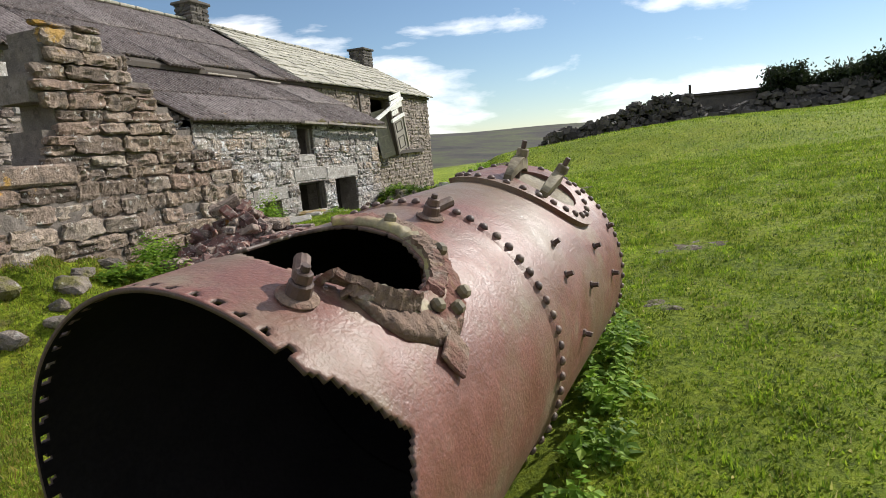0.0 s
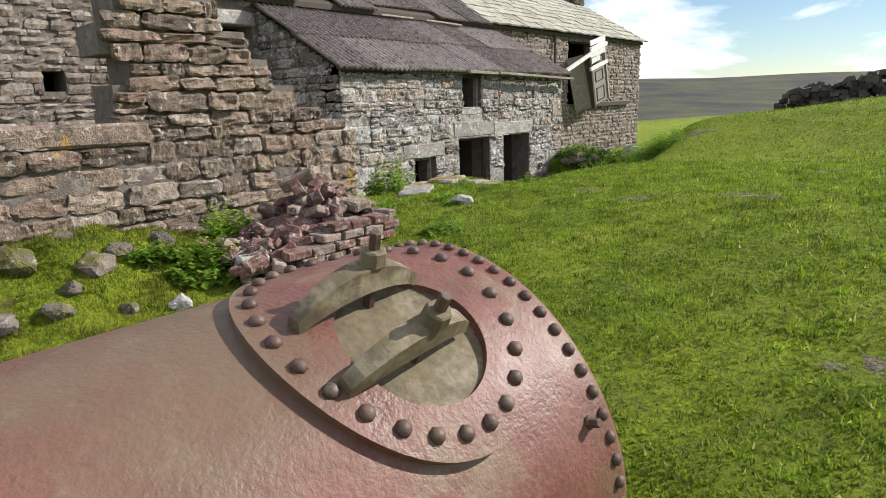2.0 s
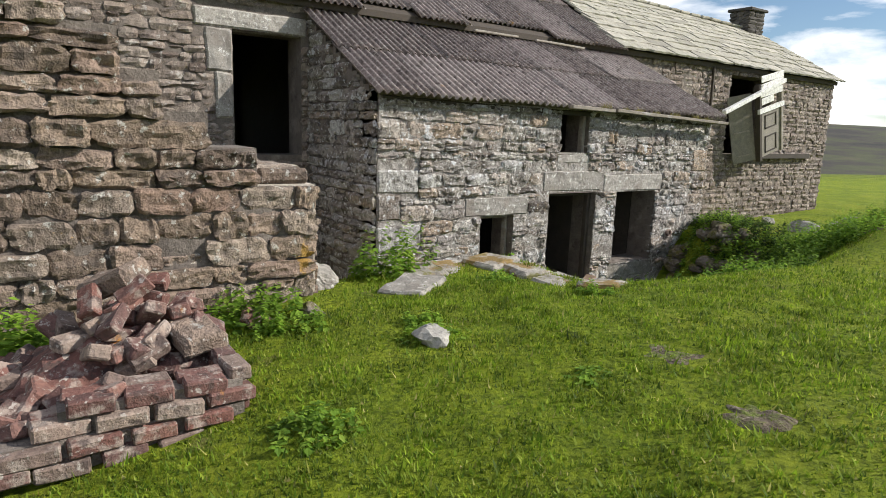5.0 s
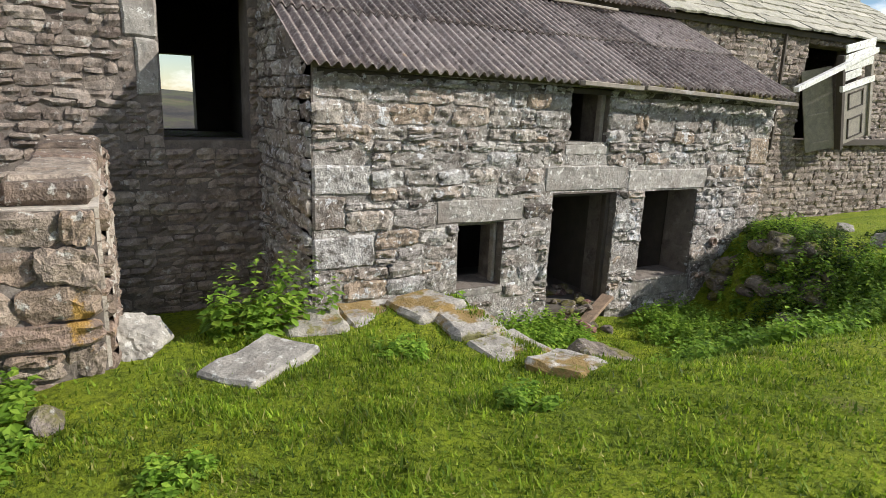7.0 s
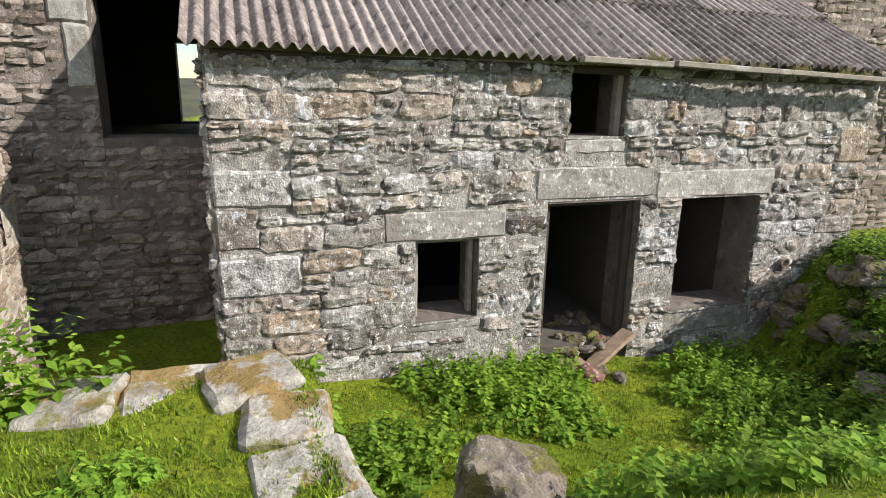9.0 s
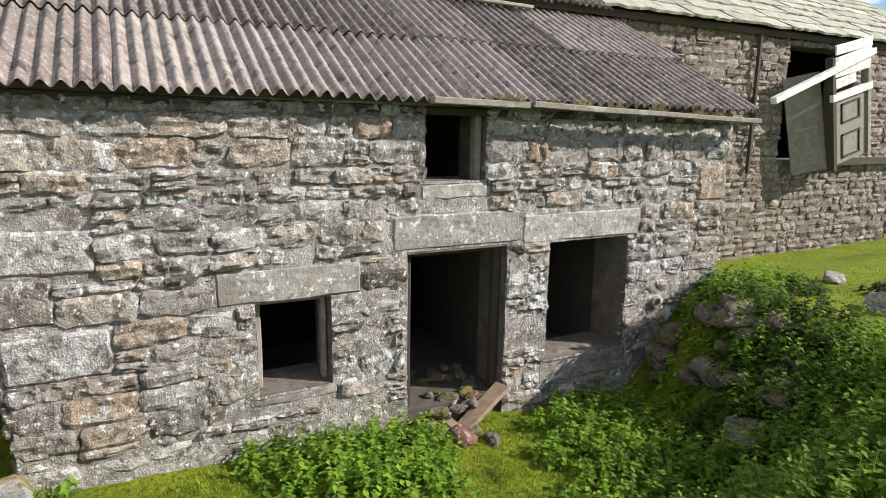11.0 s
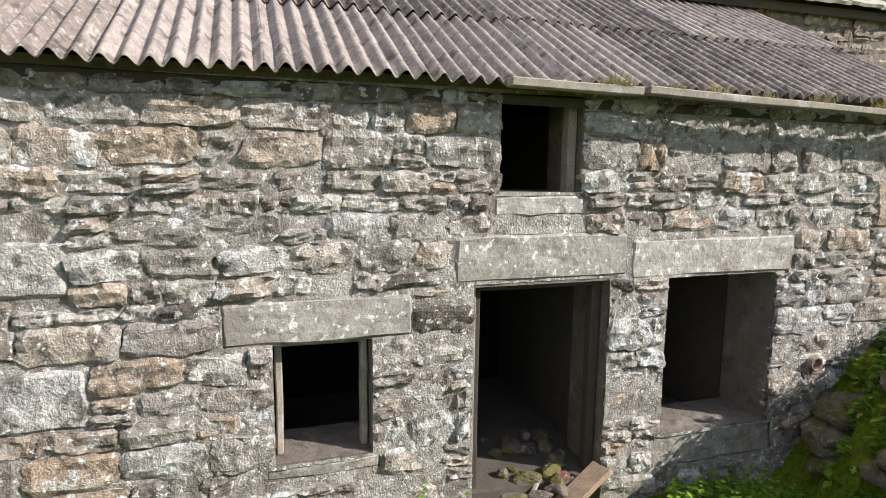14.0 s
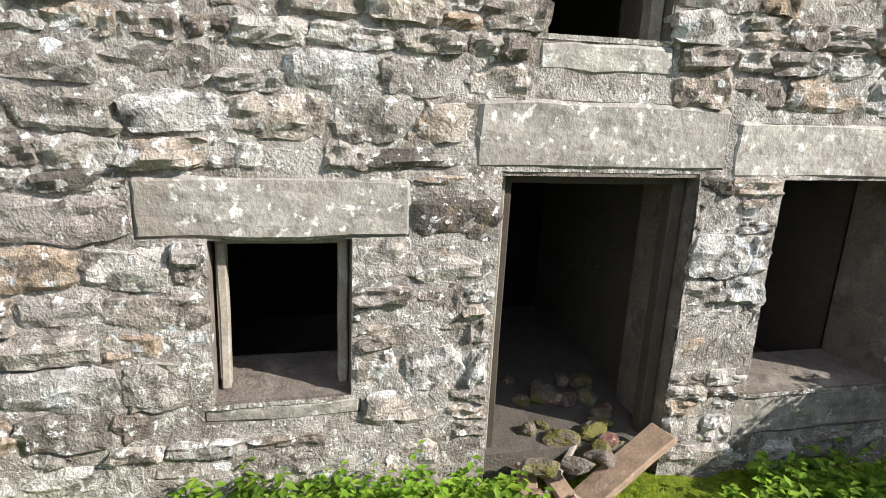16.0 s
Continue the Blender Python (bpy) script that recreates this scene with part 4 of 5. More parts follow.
tagged(wall_plate, "split grey timber eave beam tufted with dry grass", "beam")
bar("board", (0, 0, .02), (0, .95, .0), .10, .06, M_WOOD, 6, wall_plate)
bar("board", (.02, .97, .01), (.02, 4.05, -.09), .11, .055, M_WOOD, 7, wall_plate, .012)
# thin black sheets added behind the openings, deepening the indoor shade by colour
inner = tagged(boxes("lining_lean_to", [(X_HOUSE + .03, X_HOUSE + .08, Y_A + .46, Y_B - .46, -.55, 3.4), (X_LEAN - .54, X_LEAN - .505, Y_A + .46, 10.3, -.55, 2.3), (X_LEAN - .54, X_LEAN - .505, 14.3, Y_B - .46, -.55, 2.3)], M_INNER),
               "black sheets added inside the lean-to to stand for its shade", "wall", kind="structure")
cross = tagged(boxes("wall_lean_to_cross", [(X_HOUSE + .1, X_LEAN - .5, 14.30, 14.62, -.55, 2.5), (X_HOUSE + .1, X_LEAN - .5, 12.80, 13.0, -.55, 2.4)], M_SHADEWALL), "rubble cross wall inside the lean-to", "wall", kind="structure")
CROSS = pose(0, 14.30, 0, 0, 0, 0)
masonry(cross, CROSS, RUINS, -.5, 1.6, lambda lo, hi: [(X_HOUSE + .2, X_LEAN - .52)], 21, (.09, .16), (.14, .3), .05)
pipe_hole = tagged(new("drain_pipe"), "short clay drain pipe end set in the wall", "pipe")
pipe_hole.location = (X_LEAN + .02, 14.72, .32)
ringv, ringf = [], []
for i in range(24):
    a = 2 * math.pi * i / 24
    for r, x in ((.065, -.14), (.065, .06), (.045, .06), (.045, -.14)):
        ringv.append((x, r * math.cos(a), r * math.sin(a)))
for i in range(24):
    for k in range(4):
        ringf.append((i * 4 + k, ((i + 1) % 24) * 4 + k, ((i + 1) % 24) * 4 + (k + 1) % 4, i * 4 + (k + 1) % 4))
solid("ring", ringv, ringf, M_BRICK, True, parent=pipe_hole)


def hatch():
    """The tipped loading-door casing that hangs out of the farmhouse wall."""
    root = new("hanging_hatch")
    root.matrix_basis = pose(-9.72, 20.6, 1.54, 15, 0, 0)
    tagged(root, "white-boarded loading hatch casing hanging askew from the wall", "hatch")
    # front leaf
    boxes("door", [(-.02, .03, .06, 1.02, .08, 1.22)], M_CREAM, parent=root)
    for a, b, lo, hi in ((.0, .09, 0, 1.95), (1.0, 1.09, .05, 1.95)):
        boxes("stile", [(-.06, .07, a, b, lo, hi)], M_DARKWOOD if a == 0 else M_WOOD, parent=root)
    for z in (.16, .6):
        boxes("panel_mould", [(.03, .05, .28, .80, z, z + .03), (.03, .05, .28, .80, z + .40, z + .43), (.03, .05, .28, .31, z, z + .43), (.03, .05, .77, .80, z, z + .43)] if z < .5 else
              [(.03, .05, .28, .80, .78, .81), (.03, .05, .28, .80, 1.1, 1.13), (.03, .05, .28, .31, .78, 1.13), (.03, .05, .77, .80, .78, 1.13)], M_DARKWOOD, parent=root)
    boxes("mid_rail", [(.02, .09, -.02, 1.1, 1.22, 1.34)], M_WHITE, parent=root)
    for i, (z, l) in enumerate(((1.42, .62), (1.60, 1.0), (1.79, 1.02), (1.97, 1.02))):
        worn_box("board", .03, l, .165, M_WHITE, .006, 80 + i, 2, parent=root, at=pose(.05 + .012 * i, .05 + l / 2, z, 1.5 * (-1) ** i))
    # left leaf, swung back
    side = boxes("side_door", [(-.03, 0, -.62, 0, .05, 1.75)], M_CREAM, parent=root, at=pose(-.05, 0, 0, 0, -6, -28))
    for z in (.2, .8, 1.5):
        boxes("panel_mould", [(0, .02, -.52, -.12, z, z + .03)], M_WOOD, parent=root, at=pose(-.05, 0, 0, 0, -6, -28))
    rail = bar("top_bar", (.12, -1.6, 1.62), (.1, 1.1, 1.86), .11, .10, M_WHITE, 91, root)
    return root


hatch()
tagged(bar("ledge_beam", (X_HOUSE + .1, 21.1, 1.66), (X_HOUSE + .1, 24.1, 1.68), .16, .14, M_DARKWOOD, 92), "dark timber beam along the farmhouse wall under the hatch", "beam")
tagged(bar("down_pipe", (X_HOUSE + .09, 19.05, 1.5), (X_HOUSE + .09, 18.98, 3.8), .06, .06, M_DARKWOOD, 93), "thin dark downpipe on the farmhouse wall", "pipe")
for i, (a, b) in enumerate((((-10.2, 11.6, 3.86), (-10.2, 12.6, 3.84)), ((-10.15, 13.0, 3.84), (-10.15, 14.3, 3.80)))):
    tagged(bar("batten", (a[0] + .1, a[1], a[2] - .08), (b[0] + .1, b[1], b[2] - .06), .06, .04, M_WOOD, 94 + i), "broken pale batten at the edge of the roof", "batten", "broken roof battens")

# ---- bricks ----
BRICK_ME = []
for k in range(8):
    ob = worn_box("brick", .215, .102, .068, M_BRICK, .008, 100 + k, 1, soft=.009)
    BRICK_ME.append(ob.data)
    bpy.data.objects.remove(ob)


def brick_at(parent, x, y, z, turn=0, tx=0, ty=0, rng=random):
    ob = new("brick", BRICK_ME[rng.randrange(8)])
    ob.matrix_basis = pose(x, y, z, tx, ty, turn) @ Matrix.Diagonal((rng.uniform(.8, 1.04) if parent else 1, 1, 1, 1))
    if parent:
        ob.parent = parent
    return ob


def brick_pile():
    rng = random.Random(31)
    root = new("brick_pile")
    root.location = (-3.80, 5.25, .63)
    tagged(root, "collapsed red brick wall stub with a heap of loose bricks", "brick pile")
    # standing courses along the front, stepping down to one side
    for c in range(4):
        n = 5 if c < 2 else 4 - (c - 2)
        for i in range(n):
            for w in (0, 1):
                brick_at(root, .02 - .11 * w + rng.uniform(-.018, .016) - .012 * c, .40 - i * .225 - (.11 if c % 2 else 0), -.03 + c * .075 + rng.uniform(-.006, .006), 90 + rng.uniform(-6, 6), rng.uniform(-4, 4), rng.uniform(-4, 4), rng)
        for i in range(3):
            brick_at(root, -.2 - i * .225 + (.1 if c % 2 else 0), .45 + rng.uniform(-.01, .01), -.02 + c * .078, rng.uniform(-4, 4), 0, 0, rng)
    boxes("mortar_bed", [(-.12, .022, -.60, .46, -.04, .12), (-.12, .0, -.28, .46, .12, .23), (-.70, -.12, .42, .475, -.04, .23)], M_MORTAR, parent=root)
    # the heap behind
    for k in range(105):
        u, v = rng.uniform(-1.15, -.1), rng.uniform(-.85, .42)
        top = .20 + .42 * math.exp(-((u + .72) / .34) ** 2 - ((v - .08) / .36) ** 2) - .16 * max(0, -v - .15) * 1.2
        lift = rng.uniform(.0, 1) ** .5
        brick_at(root, u, v, -.02 + top * lift, rng.uniform(0, 360), rng.uniform(-38, 38), rng.uniform(-38, 38), rng)
    for k in range(12):
        brick_at(root, rng.uniform(-.55, .05), rng.uniform(-1.0, -.7), -.03 + rng.uniform(0, .07), rng.uniform(0, 360), rng.uniform(-20, 20), rng.uniform(-20, 20), rng)
    worn_box("pale_brick", .24, .13, .1, M_PALESTONE, .012, 5, 2, parent=root, at=pose(-.25, -.86, 0, 0, 0, 70))
    worn_box("capping", .34, .2, .11, M_RUIN, .02, 6, 2, parent=root, at=pose(-.8, .05, .52, 12, -22, 40))
    worn_box("capping", .3, .22, .1, M_RUIN, .02, 7, 2, parent=root, at=pose(-.45, .36, .27, 5, 6, 10))
    # rubble bed under the loose bricks
    boulder("rubble", .36, M_BRICK, 9, pose(-.66, -.05, 0), (1.15, 1.25, .75)).parent = root


brick_pile()
tagged(worn_box("brick", .215, .102, .068, M_REDBRICK, .007, 109, 1, at=pose(-2.73, 4.36, ground_z(-2.73, 4.36) + .004, 8, -6, 28), soft=.009), "single broken red brick lying on the turf", "brick")
plank_z = ground_z(-2.85, 3.8)
tagged(worn_box("plank", .52, .19, .035, M_PALESTONE, .022, 12, 4, at=pose(-2.83, 3.84, plank_z + .008, 3, -2, -18)), "short weathered pale board lying in grass", "plank")

# ---- slabs, stones and boulders ----
tagged(worn_box("flagstone", .56, .40, .06, M_SLAB, .018, 13, 3, at=pose(-5.27, 7.53, ground_z(-5.27, 7.53) - .015, 2, 3, -55)), "pale flat flagstone lying in turf", "stone slab")
edging = [(-5.03, 9.05, .52, .44, 6), (-5.48, 8.98, .44, .42, -4), (-5.88, 8.86, .48, .46, 14), (-5.98, 8.45, .44, .50, 5), (-5.93, 8.03, .46, .42, -8), (-4.60, 9.12, .4, .36, 18)]
for i, (x, y, a, b, r) in enumerate(edging):
    tagged(worn_box("edging_stone", a, b, .34, M_MOSSLAB, .022, 130 + i, 3, at=pose(x, y, .36 + .03 * (i % 3), 3 * (-1) ** i, 4 - 3 * (i % 3), r), soft=.03), "mossy pale stone slab edging the sunken yard", "edging stone", "edging stones of the terrace")


def rock(x, y, size, seed, label, mat=None, squash=(1, .8, .6), sink=.25, group="", lift=0, turn=0):
    z = ground_z(x, y) + size * squash[2] * (1 - 2 * sink) * .6 + lift
    return tagged(boulder("rock", size, mat or M_ROCK, seed, pose(x, y, z, 0, 0, turn), squash), label, "rock", group)


rock(-5.24, 10.02, .31, 1, "jagged mossy rock standing in the sunken yard", squash=(.85, 1.1, .95), sink=.1, lift=.06)
rock(-3.92, 6.85, .13, 2, "pale broken stone lying in the grass", M_PALESTONE)
rock(-4.03, 4.32, .08, 3, "whitish stone beside the brick pile", M_PALESTONE)
for i, (x, y, s) in enumerate(((-4.75, 3.45, .2), (-5.0, 3.0, .2), (-4.05, 3.78, .12), (-4.4, 3.1, .12), (-5.0, 4.1, .15), (-4.85, 3.7, .13), (-4.55, 2.8, .16), (-5.1, 2.5, .14), (-4.6, 3.25, .1), (-4.25, 3.5, .09), (-5.2, 3.4, .16))):
    rock(x, y, s * .8, 20 + i, "mossy stone half buried in the bank", M_PALESTONE if i == 2 else None, group="stones in the bank", squash=(1.2, .9, .7), sink=.45)
rb = random.Random(47)
for i in range(34):
    x = rb.uniform(-7.75, -6.0)
    up = rb.random()
    y = 13.95 - .25 * (x + 6) + up * .75 + rb.uniform(-.12, .12) + .5 * max(0, -7.0 - x)
    rock(x, y, rb.uniform(.10, .22) * (1.2 - .4 * up), 40 + i, "dark mossy rubble stone in the yard bank", group="rubble stones of the yard bank", squash=(1.3, .9, .65), sink=.4, turn=37 * i)
for i, (x, y, s) in enumerate(((-5.3, 16.6, .2), (-6.4, 17.6, .12), (-6.9, 19.5, .16), (-6.3, 16.2, .26), (-5.6, 15.7, .14), (-7.4, 17.1, .15))):
    rock(x, y, s, 60 + i, "grey stone set in the pasture", M_SLAB, group="stones in the pasture")
for i, (x, y, s) in enumerate(((-6.15, 7.12, .3), (-6.7, 7.3, .3), (-5.95, 6.95, .22))):
    rock(x, y, s, 70 + i, "fallen dressed stone at the foot of the ruin", M_SLAB, (1.2, .8, .6), .3, "fallen stones")
for i, (x, y, s) in enumerate(((-7.62, 12.05, .13), (-7.75, 12.2, .12), (-7.5, 12.3, .10), (-7.8, 11.9, .1), (-8.2, 12.2, .18), (-8.4, 11.95, .16), (-5.18, 6.2, .14), (-5.05, 6.55, .1))):
    rock(x, y, s, 80 + i, "small fallen stone by the threshold", M_ROCK if i % 3 else M_BRICK, (1.2, .8, .6), .25, "fallen stones at the threshold")
rd = random.Random(91)
for i in range(30):
    x, y = rd.uniform(-8.9, -7.85), rd.uniform(11.75, 12.6)
    s = rd.uniform(.035, .085)
    tagged(boulder("rubble_stone", s, M_ROCK if i % 4 else M_BRICK, 150 + i, pose(x, y, -.40 + s * .3, 0, 0, 40 * i), (1.3, .9, .7)), "broken stone and brick rubble in the doorway", "rubble", "rubble in the doorway")
gz = ground_z(-7.6, 12.5)
tagged(bar("fallen_plank", (-7.72, 12.0, gz - .02), (-7.93, 12.68, gz + .30), .17, .05, M_OLDPLANK, 17), "broken weathered plank leaning against the door jamb", "plank")
for i, (a, b) in enumerate((((-7.5, 11.75, 0), (-8.0, 11.9, .14)), ((-7.55, 12.1, .02), (-8.2, 12.0, .12)))):
    tagged(bar("fallen_board", (a[0], a[1], gz + a[2]), (b[0], b[1], gz + b[2]), .11, .03, M_OLDPLANK, 19 + i), "broken brown board lying on the threshold", "plank", "broken boards at the threshold")
tagged(bar("fallen_stake", (-7.8, 11.9, gz), (-8.1, 12.25, gz + .2), .035, .03, M_WOOD, 18), "thin broken stake in the doorway", "stake")


def bare_patch(x, y, rx, ry, high, mat, seed, label):
    vs, fs, n, m = [], [], 30, 9
    for j in range(m + 1):
        for i in range(n):
            a, f = 2 * math.pi * i / n, j / m
            k = f * (1 + .6 * noise.noise(Vector((math.cos(a) * 2.2, math.sin(a) * 2.2, seed))))
            px, py = x + rx * k * math.cos(a), y + ry * k * math.sin(a)
            vs.append((px, py, ground_z(px, py) + (high * (1 - f * f) + .02 * noise.noise(Vector((px * 9, py * 9, seed))) + .005) * (1 - f ** 6) - .015 * f ** 4))
    for j in range(m):
        for i in range(n):
            fs.append((j * n + i, (j + 1) * n + i, (j + 1) * n + (i + 1) % n, j * n + (i + 1) % n))
    return tagged(solid("bare_patch", vs, fs, mat, True), label, "soil", "bare patches in the turf")


PATCHES = [(-1.28, 7.5, .34, .14, .01, 1), (-2.25, 7.38, .15, .13, .02, 0), (-2.9, 7.72, .24, .17, -.002, 0), (.02, 4.8, .3, .13, .0, 0), (-.1, 3.6, .16, .11, .0, 0),
           (-1.0, 9.3, .2, .09, .0, 1), (-4.1, 13.9, .6, .25, .0, 0)]
for i, (x, y, rx, ry, h, m) in enumerate(PATCHES):
    bare_patch(x, y, rx, ry, h, M_SOIL, i, "grey stony bare patch in the turf" if m else "brown bare earth patch in the turf")


# ---- plants ----
def leafy(name, x, y, radius, high, leaves, size, mat, seed, label, category, group, z=None, droop=.5):
    """Upright stems set with toothed-looking pointed leaves in pairs."""
    rng = random.Random(seed)
    vs, fs = [], []
    z0 = ground_z(x, y) if z is None else z
    stems = max(3, leaves // 14)
    for s in range(stems):
        a, r = rng.uniform(0, 6.283), radius * rng.random() ** .6
        bx, by = r * math.cos(a), r * math.sin(a)
        bz = (ground_z(x + bx, y + by) - z0) if z is None else 0
        h = high * rng.uniform(.45, 1) * (1 - .45 * (r / radius) ** 2)
        lean = Vector((rng.uniform(-.25, .25), rng.uniform(-.25, .25), 1))
        base = Vector((bx, by, bz - .02))
        tip = base + lean * h
        k = len(vs)
        vs += [base + Vector((.004, 0, 0)), base + Vector((-.004, 0, 0)), tip]
        fs.append((k, k + 1, k + 2))
        for q in range(14):
            f = (q + 1) / 14
            p = base.lerp(tip, .12 + .88 * f)
            turn = q * 1.57 + rng.uniform(-.6, .6)
            l = size * rng.uniform(.6, 1.25) * (1.15 - .55 * f)
            out = Vector((math.cos(turn), math.sin(turn), rng.uniform(-droop, .45)))
            side = Vector((-math.sin(turn), math.cos(turn), rng.uniform(-.3, .3))) * l * .34
            k = len(vs)
            vs += [p, p + out * l * .45 + side, p + out * l + Vector((0, 0, -l * .2)), p + out * l * .45 - side]
            fs += [(k, k + 1, k + 2), (k, k + 2, k + 3)]
    ob = solid(name, vs, fs, mat)
    ob.location = (x, y, z0)
    return tagged(ob, label, category, group, "stuff")


rp = random.Random(77)
NETTLES = [(-7.55, 11.2, .55, .42), (-7.2, 10.8, .5, .4), (-7.7, 10.5, .4, .35), (-7.5, 11.6, .35, .4), (-6.9, 11.3, .5, .3), (-7.4, 13.2, .5, .38), (-7.0, 13.5, .5, .4), (-6.5, 13.3, .5, .42), (-6.9, 12.9, .5, .35), (-7.6, 13.8, .4, .4),
           (-5.05, 10.75, .5, .42), (-4.7, 11.1, .4, .4), (-7.1, 14.6, .5, .4), (-6.4, 14.4, .5, .45), (-7.6, 14.9, .4, .4), (-6.0, 14.6, .5, .4), (-5.35, 11.1, .4, .35), (-5.6, 12.3, .5, .4), (-6.1, 12.6, .45, .4), (-5.3, 13.0, .55, .5), (-5.0, 13.6, .5, .55), (-6.0, 13.5, .5, .5), (-6.6, 14.7, .5, .45), (-7.2, 15.1, .45, .4), (-5.5, 14.4, .6, .5), (-7.6, 16.0, .4, .35),
           (-6.2, 7.85, .42, .75), (-5.95, 7.6, .3, .55), (-6.3, 8.1, .3, .6), (-6.5, 8.4, .35, .45), (-6.2, 9.5, .4, .4), (-6.6, 9.9, .45, .35), (-5.1, 4.75, .35, .4), (-5.25, 6.2, .35, .35), (-4.75, 6.3, .25, .2), (-4.4, 4.25, .35, .3), (-4.55, 3.9, .25, .22), (-3.7, 4.2, .2, .14), (-2.9, 4.5, .12, .1),
           (-4.2, 8.5, .16, .14), (-4.0, 6.9, .2, .12), (-5.1, 8.3, .2, .16), (-4.3, 7.0, .14, .12), (-3.35, 5.9, .2, .14),
           (-6.2, 5.95, .2, .15), (-3.0, 7.2, .12, .06)]
for i, (x, y, r, h) in enumerate(NETTLES):
    leafy("nettle_clump", x, y, r, h, int(1300 * r + 150), .082 if h > .2 else .05, M_NETTLE, 200 + i, "dense green nettle clump in rough ground", "nettles", "nettles and weeds")
BRAMBLES = [(-7.3, 15.0, .4, .42), (-6.8, 14.75, .45, .5), (-6.2, 14.5, .5, .55), (-5.6, 14.3, .55, .6), (-5.0, 14.0, .5, .5), (-6.5, 15.1, .5, .4), (-5.8, 14.9, .5, .45), (-5.1, 14.6, .5, .4),
            (-6.6, 14.1, .4, .4), (-5.9, 13.8, .45, .45), (-5.3, 13.5, .45, .4), (-4.5, 13.7, .4, .4), (-7.7, 15.5, .3, .35), (-4.9, 12.7, .4, .45), (-5.5, 12.9, .4, .4), (-4.7, 11.7, .35, .35), (-5.1, 11.9, .4, .42), (-7.3, 16.2, .3, .25), (-6.7, 17.0, .3, .2), (-5.1, 16.3, .3, .2)]
for i, (x, y, r, h) in enumerate(BRAMBLES):
    leafy("bramble", x, y, r, h, int(1500 * r + 150), .07, M_BRAMBLE if x < -6.0 and y > 13.6 else M_NETTLE, 700 + i, "straggling green bramble on the stony bank", "bramble", "brambles on the yard bank")
for i, (x, y, r, h) in enumerate(((-.30, 2.9, .2, .28), (-.28, 2.5, .14, .26), (-.3, 2.1, .12, .22), (-.33, 1.75, .1, .2), (-.42, 3.25, .18, .2), (-.7, 3.3, .2, .16))):
    leafy("nettle_clump", x, y, r, h, 220, .06, M_NETTLE, 260 + i, "green weeds along the foot of the boiler", "nettles", "weeds by the boiler")
for i, (y, s) in enumerate(((12.55, 1.3), (13.0, .7), (13.35, .9), (13.8, .6), (14.3, 1.0), (14.9, .8), (15.2, .6))):
    vs, fs = [], []
    rg = random.Random(300 + i)
    for k in range(110):
        a, l = rg.uniform(0, 6.283), rg.uniform(.05, .13) * s
        d = Vector((math.cos(a) * rg.uniform(.1, .9), math.sin(a) * rg.uniform(.1, .9), rg.uniform(.1, 1)))
        b = Vector((rg.uniform(-.05, .05), rg.uniform(-.09, .09) * s, 0))
        w = Vector((-math.sin(a), math.cos(a), 0)) * .004
        vs += [b - w, b + w, b + d * l]
        fs.append((3 * k, 3 * k + 1, 3 * k + 2))
    t = solid("grass_tuft", vs, fs, M_DRYGRASS)
    t.location = (X_LEAN + .24, y, 2.47 - .03 * max(0, y - 12.7))
    tagged(t, "tuft of dry grass growing on the eave beam", "grass tuft", "tufts on the eave", "stuff")


def turf(name, x0, x1, y0, y1, count, lo, hi, wide, mat, seed, label, feather=.3):
    rng = np.random.default_rng(seed)
    x, y = rng.uniform(x0, x1, count), rng.uniform(y0, y1, count)
    # gather the blades into tussocks
    tuss = np.sin(x * 7.3 + 2 * np.sin(y * 3.1)) * np.sin(y * 6.1 + 2 * np.sin(x * 2.3)) + .6 * np.sin(x * 17 + y * 5) * np.sin(y * 19 - x * 4)
    keep = rng.uniform(-1.9, 1.2, count) < tuss
    for px, py, rx, ry, *_ in PATCHES:
        keep &= (((x - px) / rx) ** 2 + ((y - py) / ry) ** 2 > .9) | (rng.random(count) < .25)
    keep &= ~((np.abs(x + .92 - .08 * (y - 1.5)) < .42) & (y > .8) & (y < 3.15))
    keep &= ~((x > -4.9) & (x < -3.72) & (y > 4.6) & (y < 5.72))
    keep &= ~((x < -5.55) & (y < 6.9)) & ~((x < X_LEAN + .02) & (y > Y_A) & (y < Y_B)) & ~((x < X_HOUSE))
    rim = np.minimum(np.minimum(x - x0, x1 - x), np.minimum(y - y0, y1 - y))
    keep &= rng.random(count) < np.clip(rim / feather, .0, 1)
    x, y, tuss = x[keep], y[keep], tuss[keep]
    n = len(x)
    z = height(x, y) - .004
    l = rng.uniform(lo, hi, n) * (1 + .2 * tuss)
    a = rng.uniform(0, 2 * np.pi, n)
    lean = rng.uniform(.15, .95, n)
    w = wide * rng.uniform(.6, 1.3, n)
    v = np.empty((n, 3, 3))
    v[:, 0] = np.stack([x - np.sin(a) * w, y + np.cos(a) * w, z], 1)
    v[:, 1] = np.stack([x + np.sin(a) * w, y - np.cos(a) * w, z], 1)
    v[:, 2] = np.stack([x + np.cos(a) * l * lean, y + np.sin(a) * l * lean, z + l * np.sqrt(1 - .7 * lean ** 2)], 1)
    me = bpy.data.meshes.new(name)
    me.vertices.add(3 * n)
    me.vertices.foreach_set("co", v.ravel())
    me.loops.add(3 * n)
    me.loops.foreach_set("vertex_index", np.arange(3 * n, dtype=np.int32))
    me.polygons.add(n)
    me.polygons.foreach_set("loop_start", np.arange(0, 3 * n, 3, dtype=np.int32))
    me.update(calc_edges=True)
    me.materials.append(mat)
    return tagged(new(name, me), label, "grass", kind="stuff")


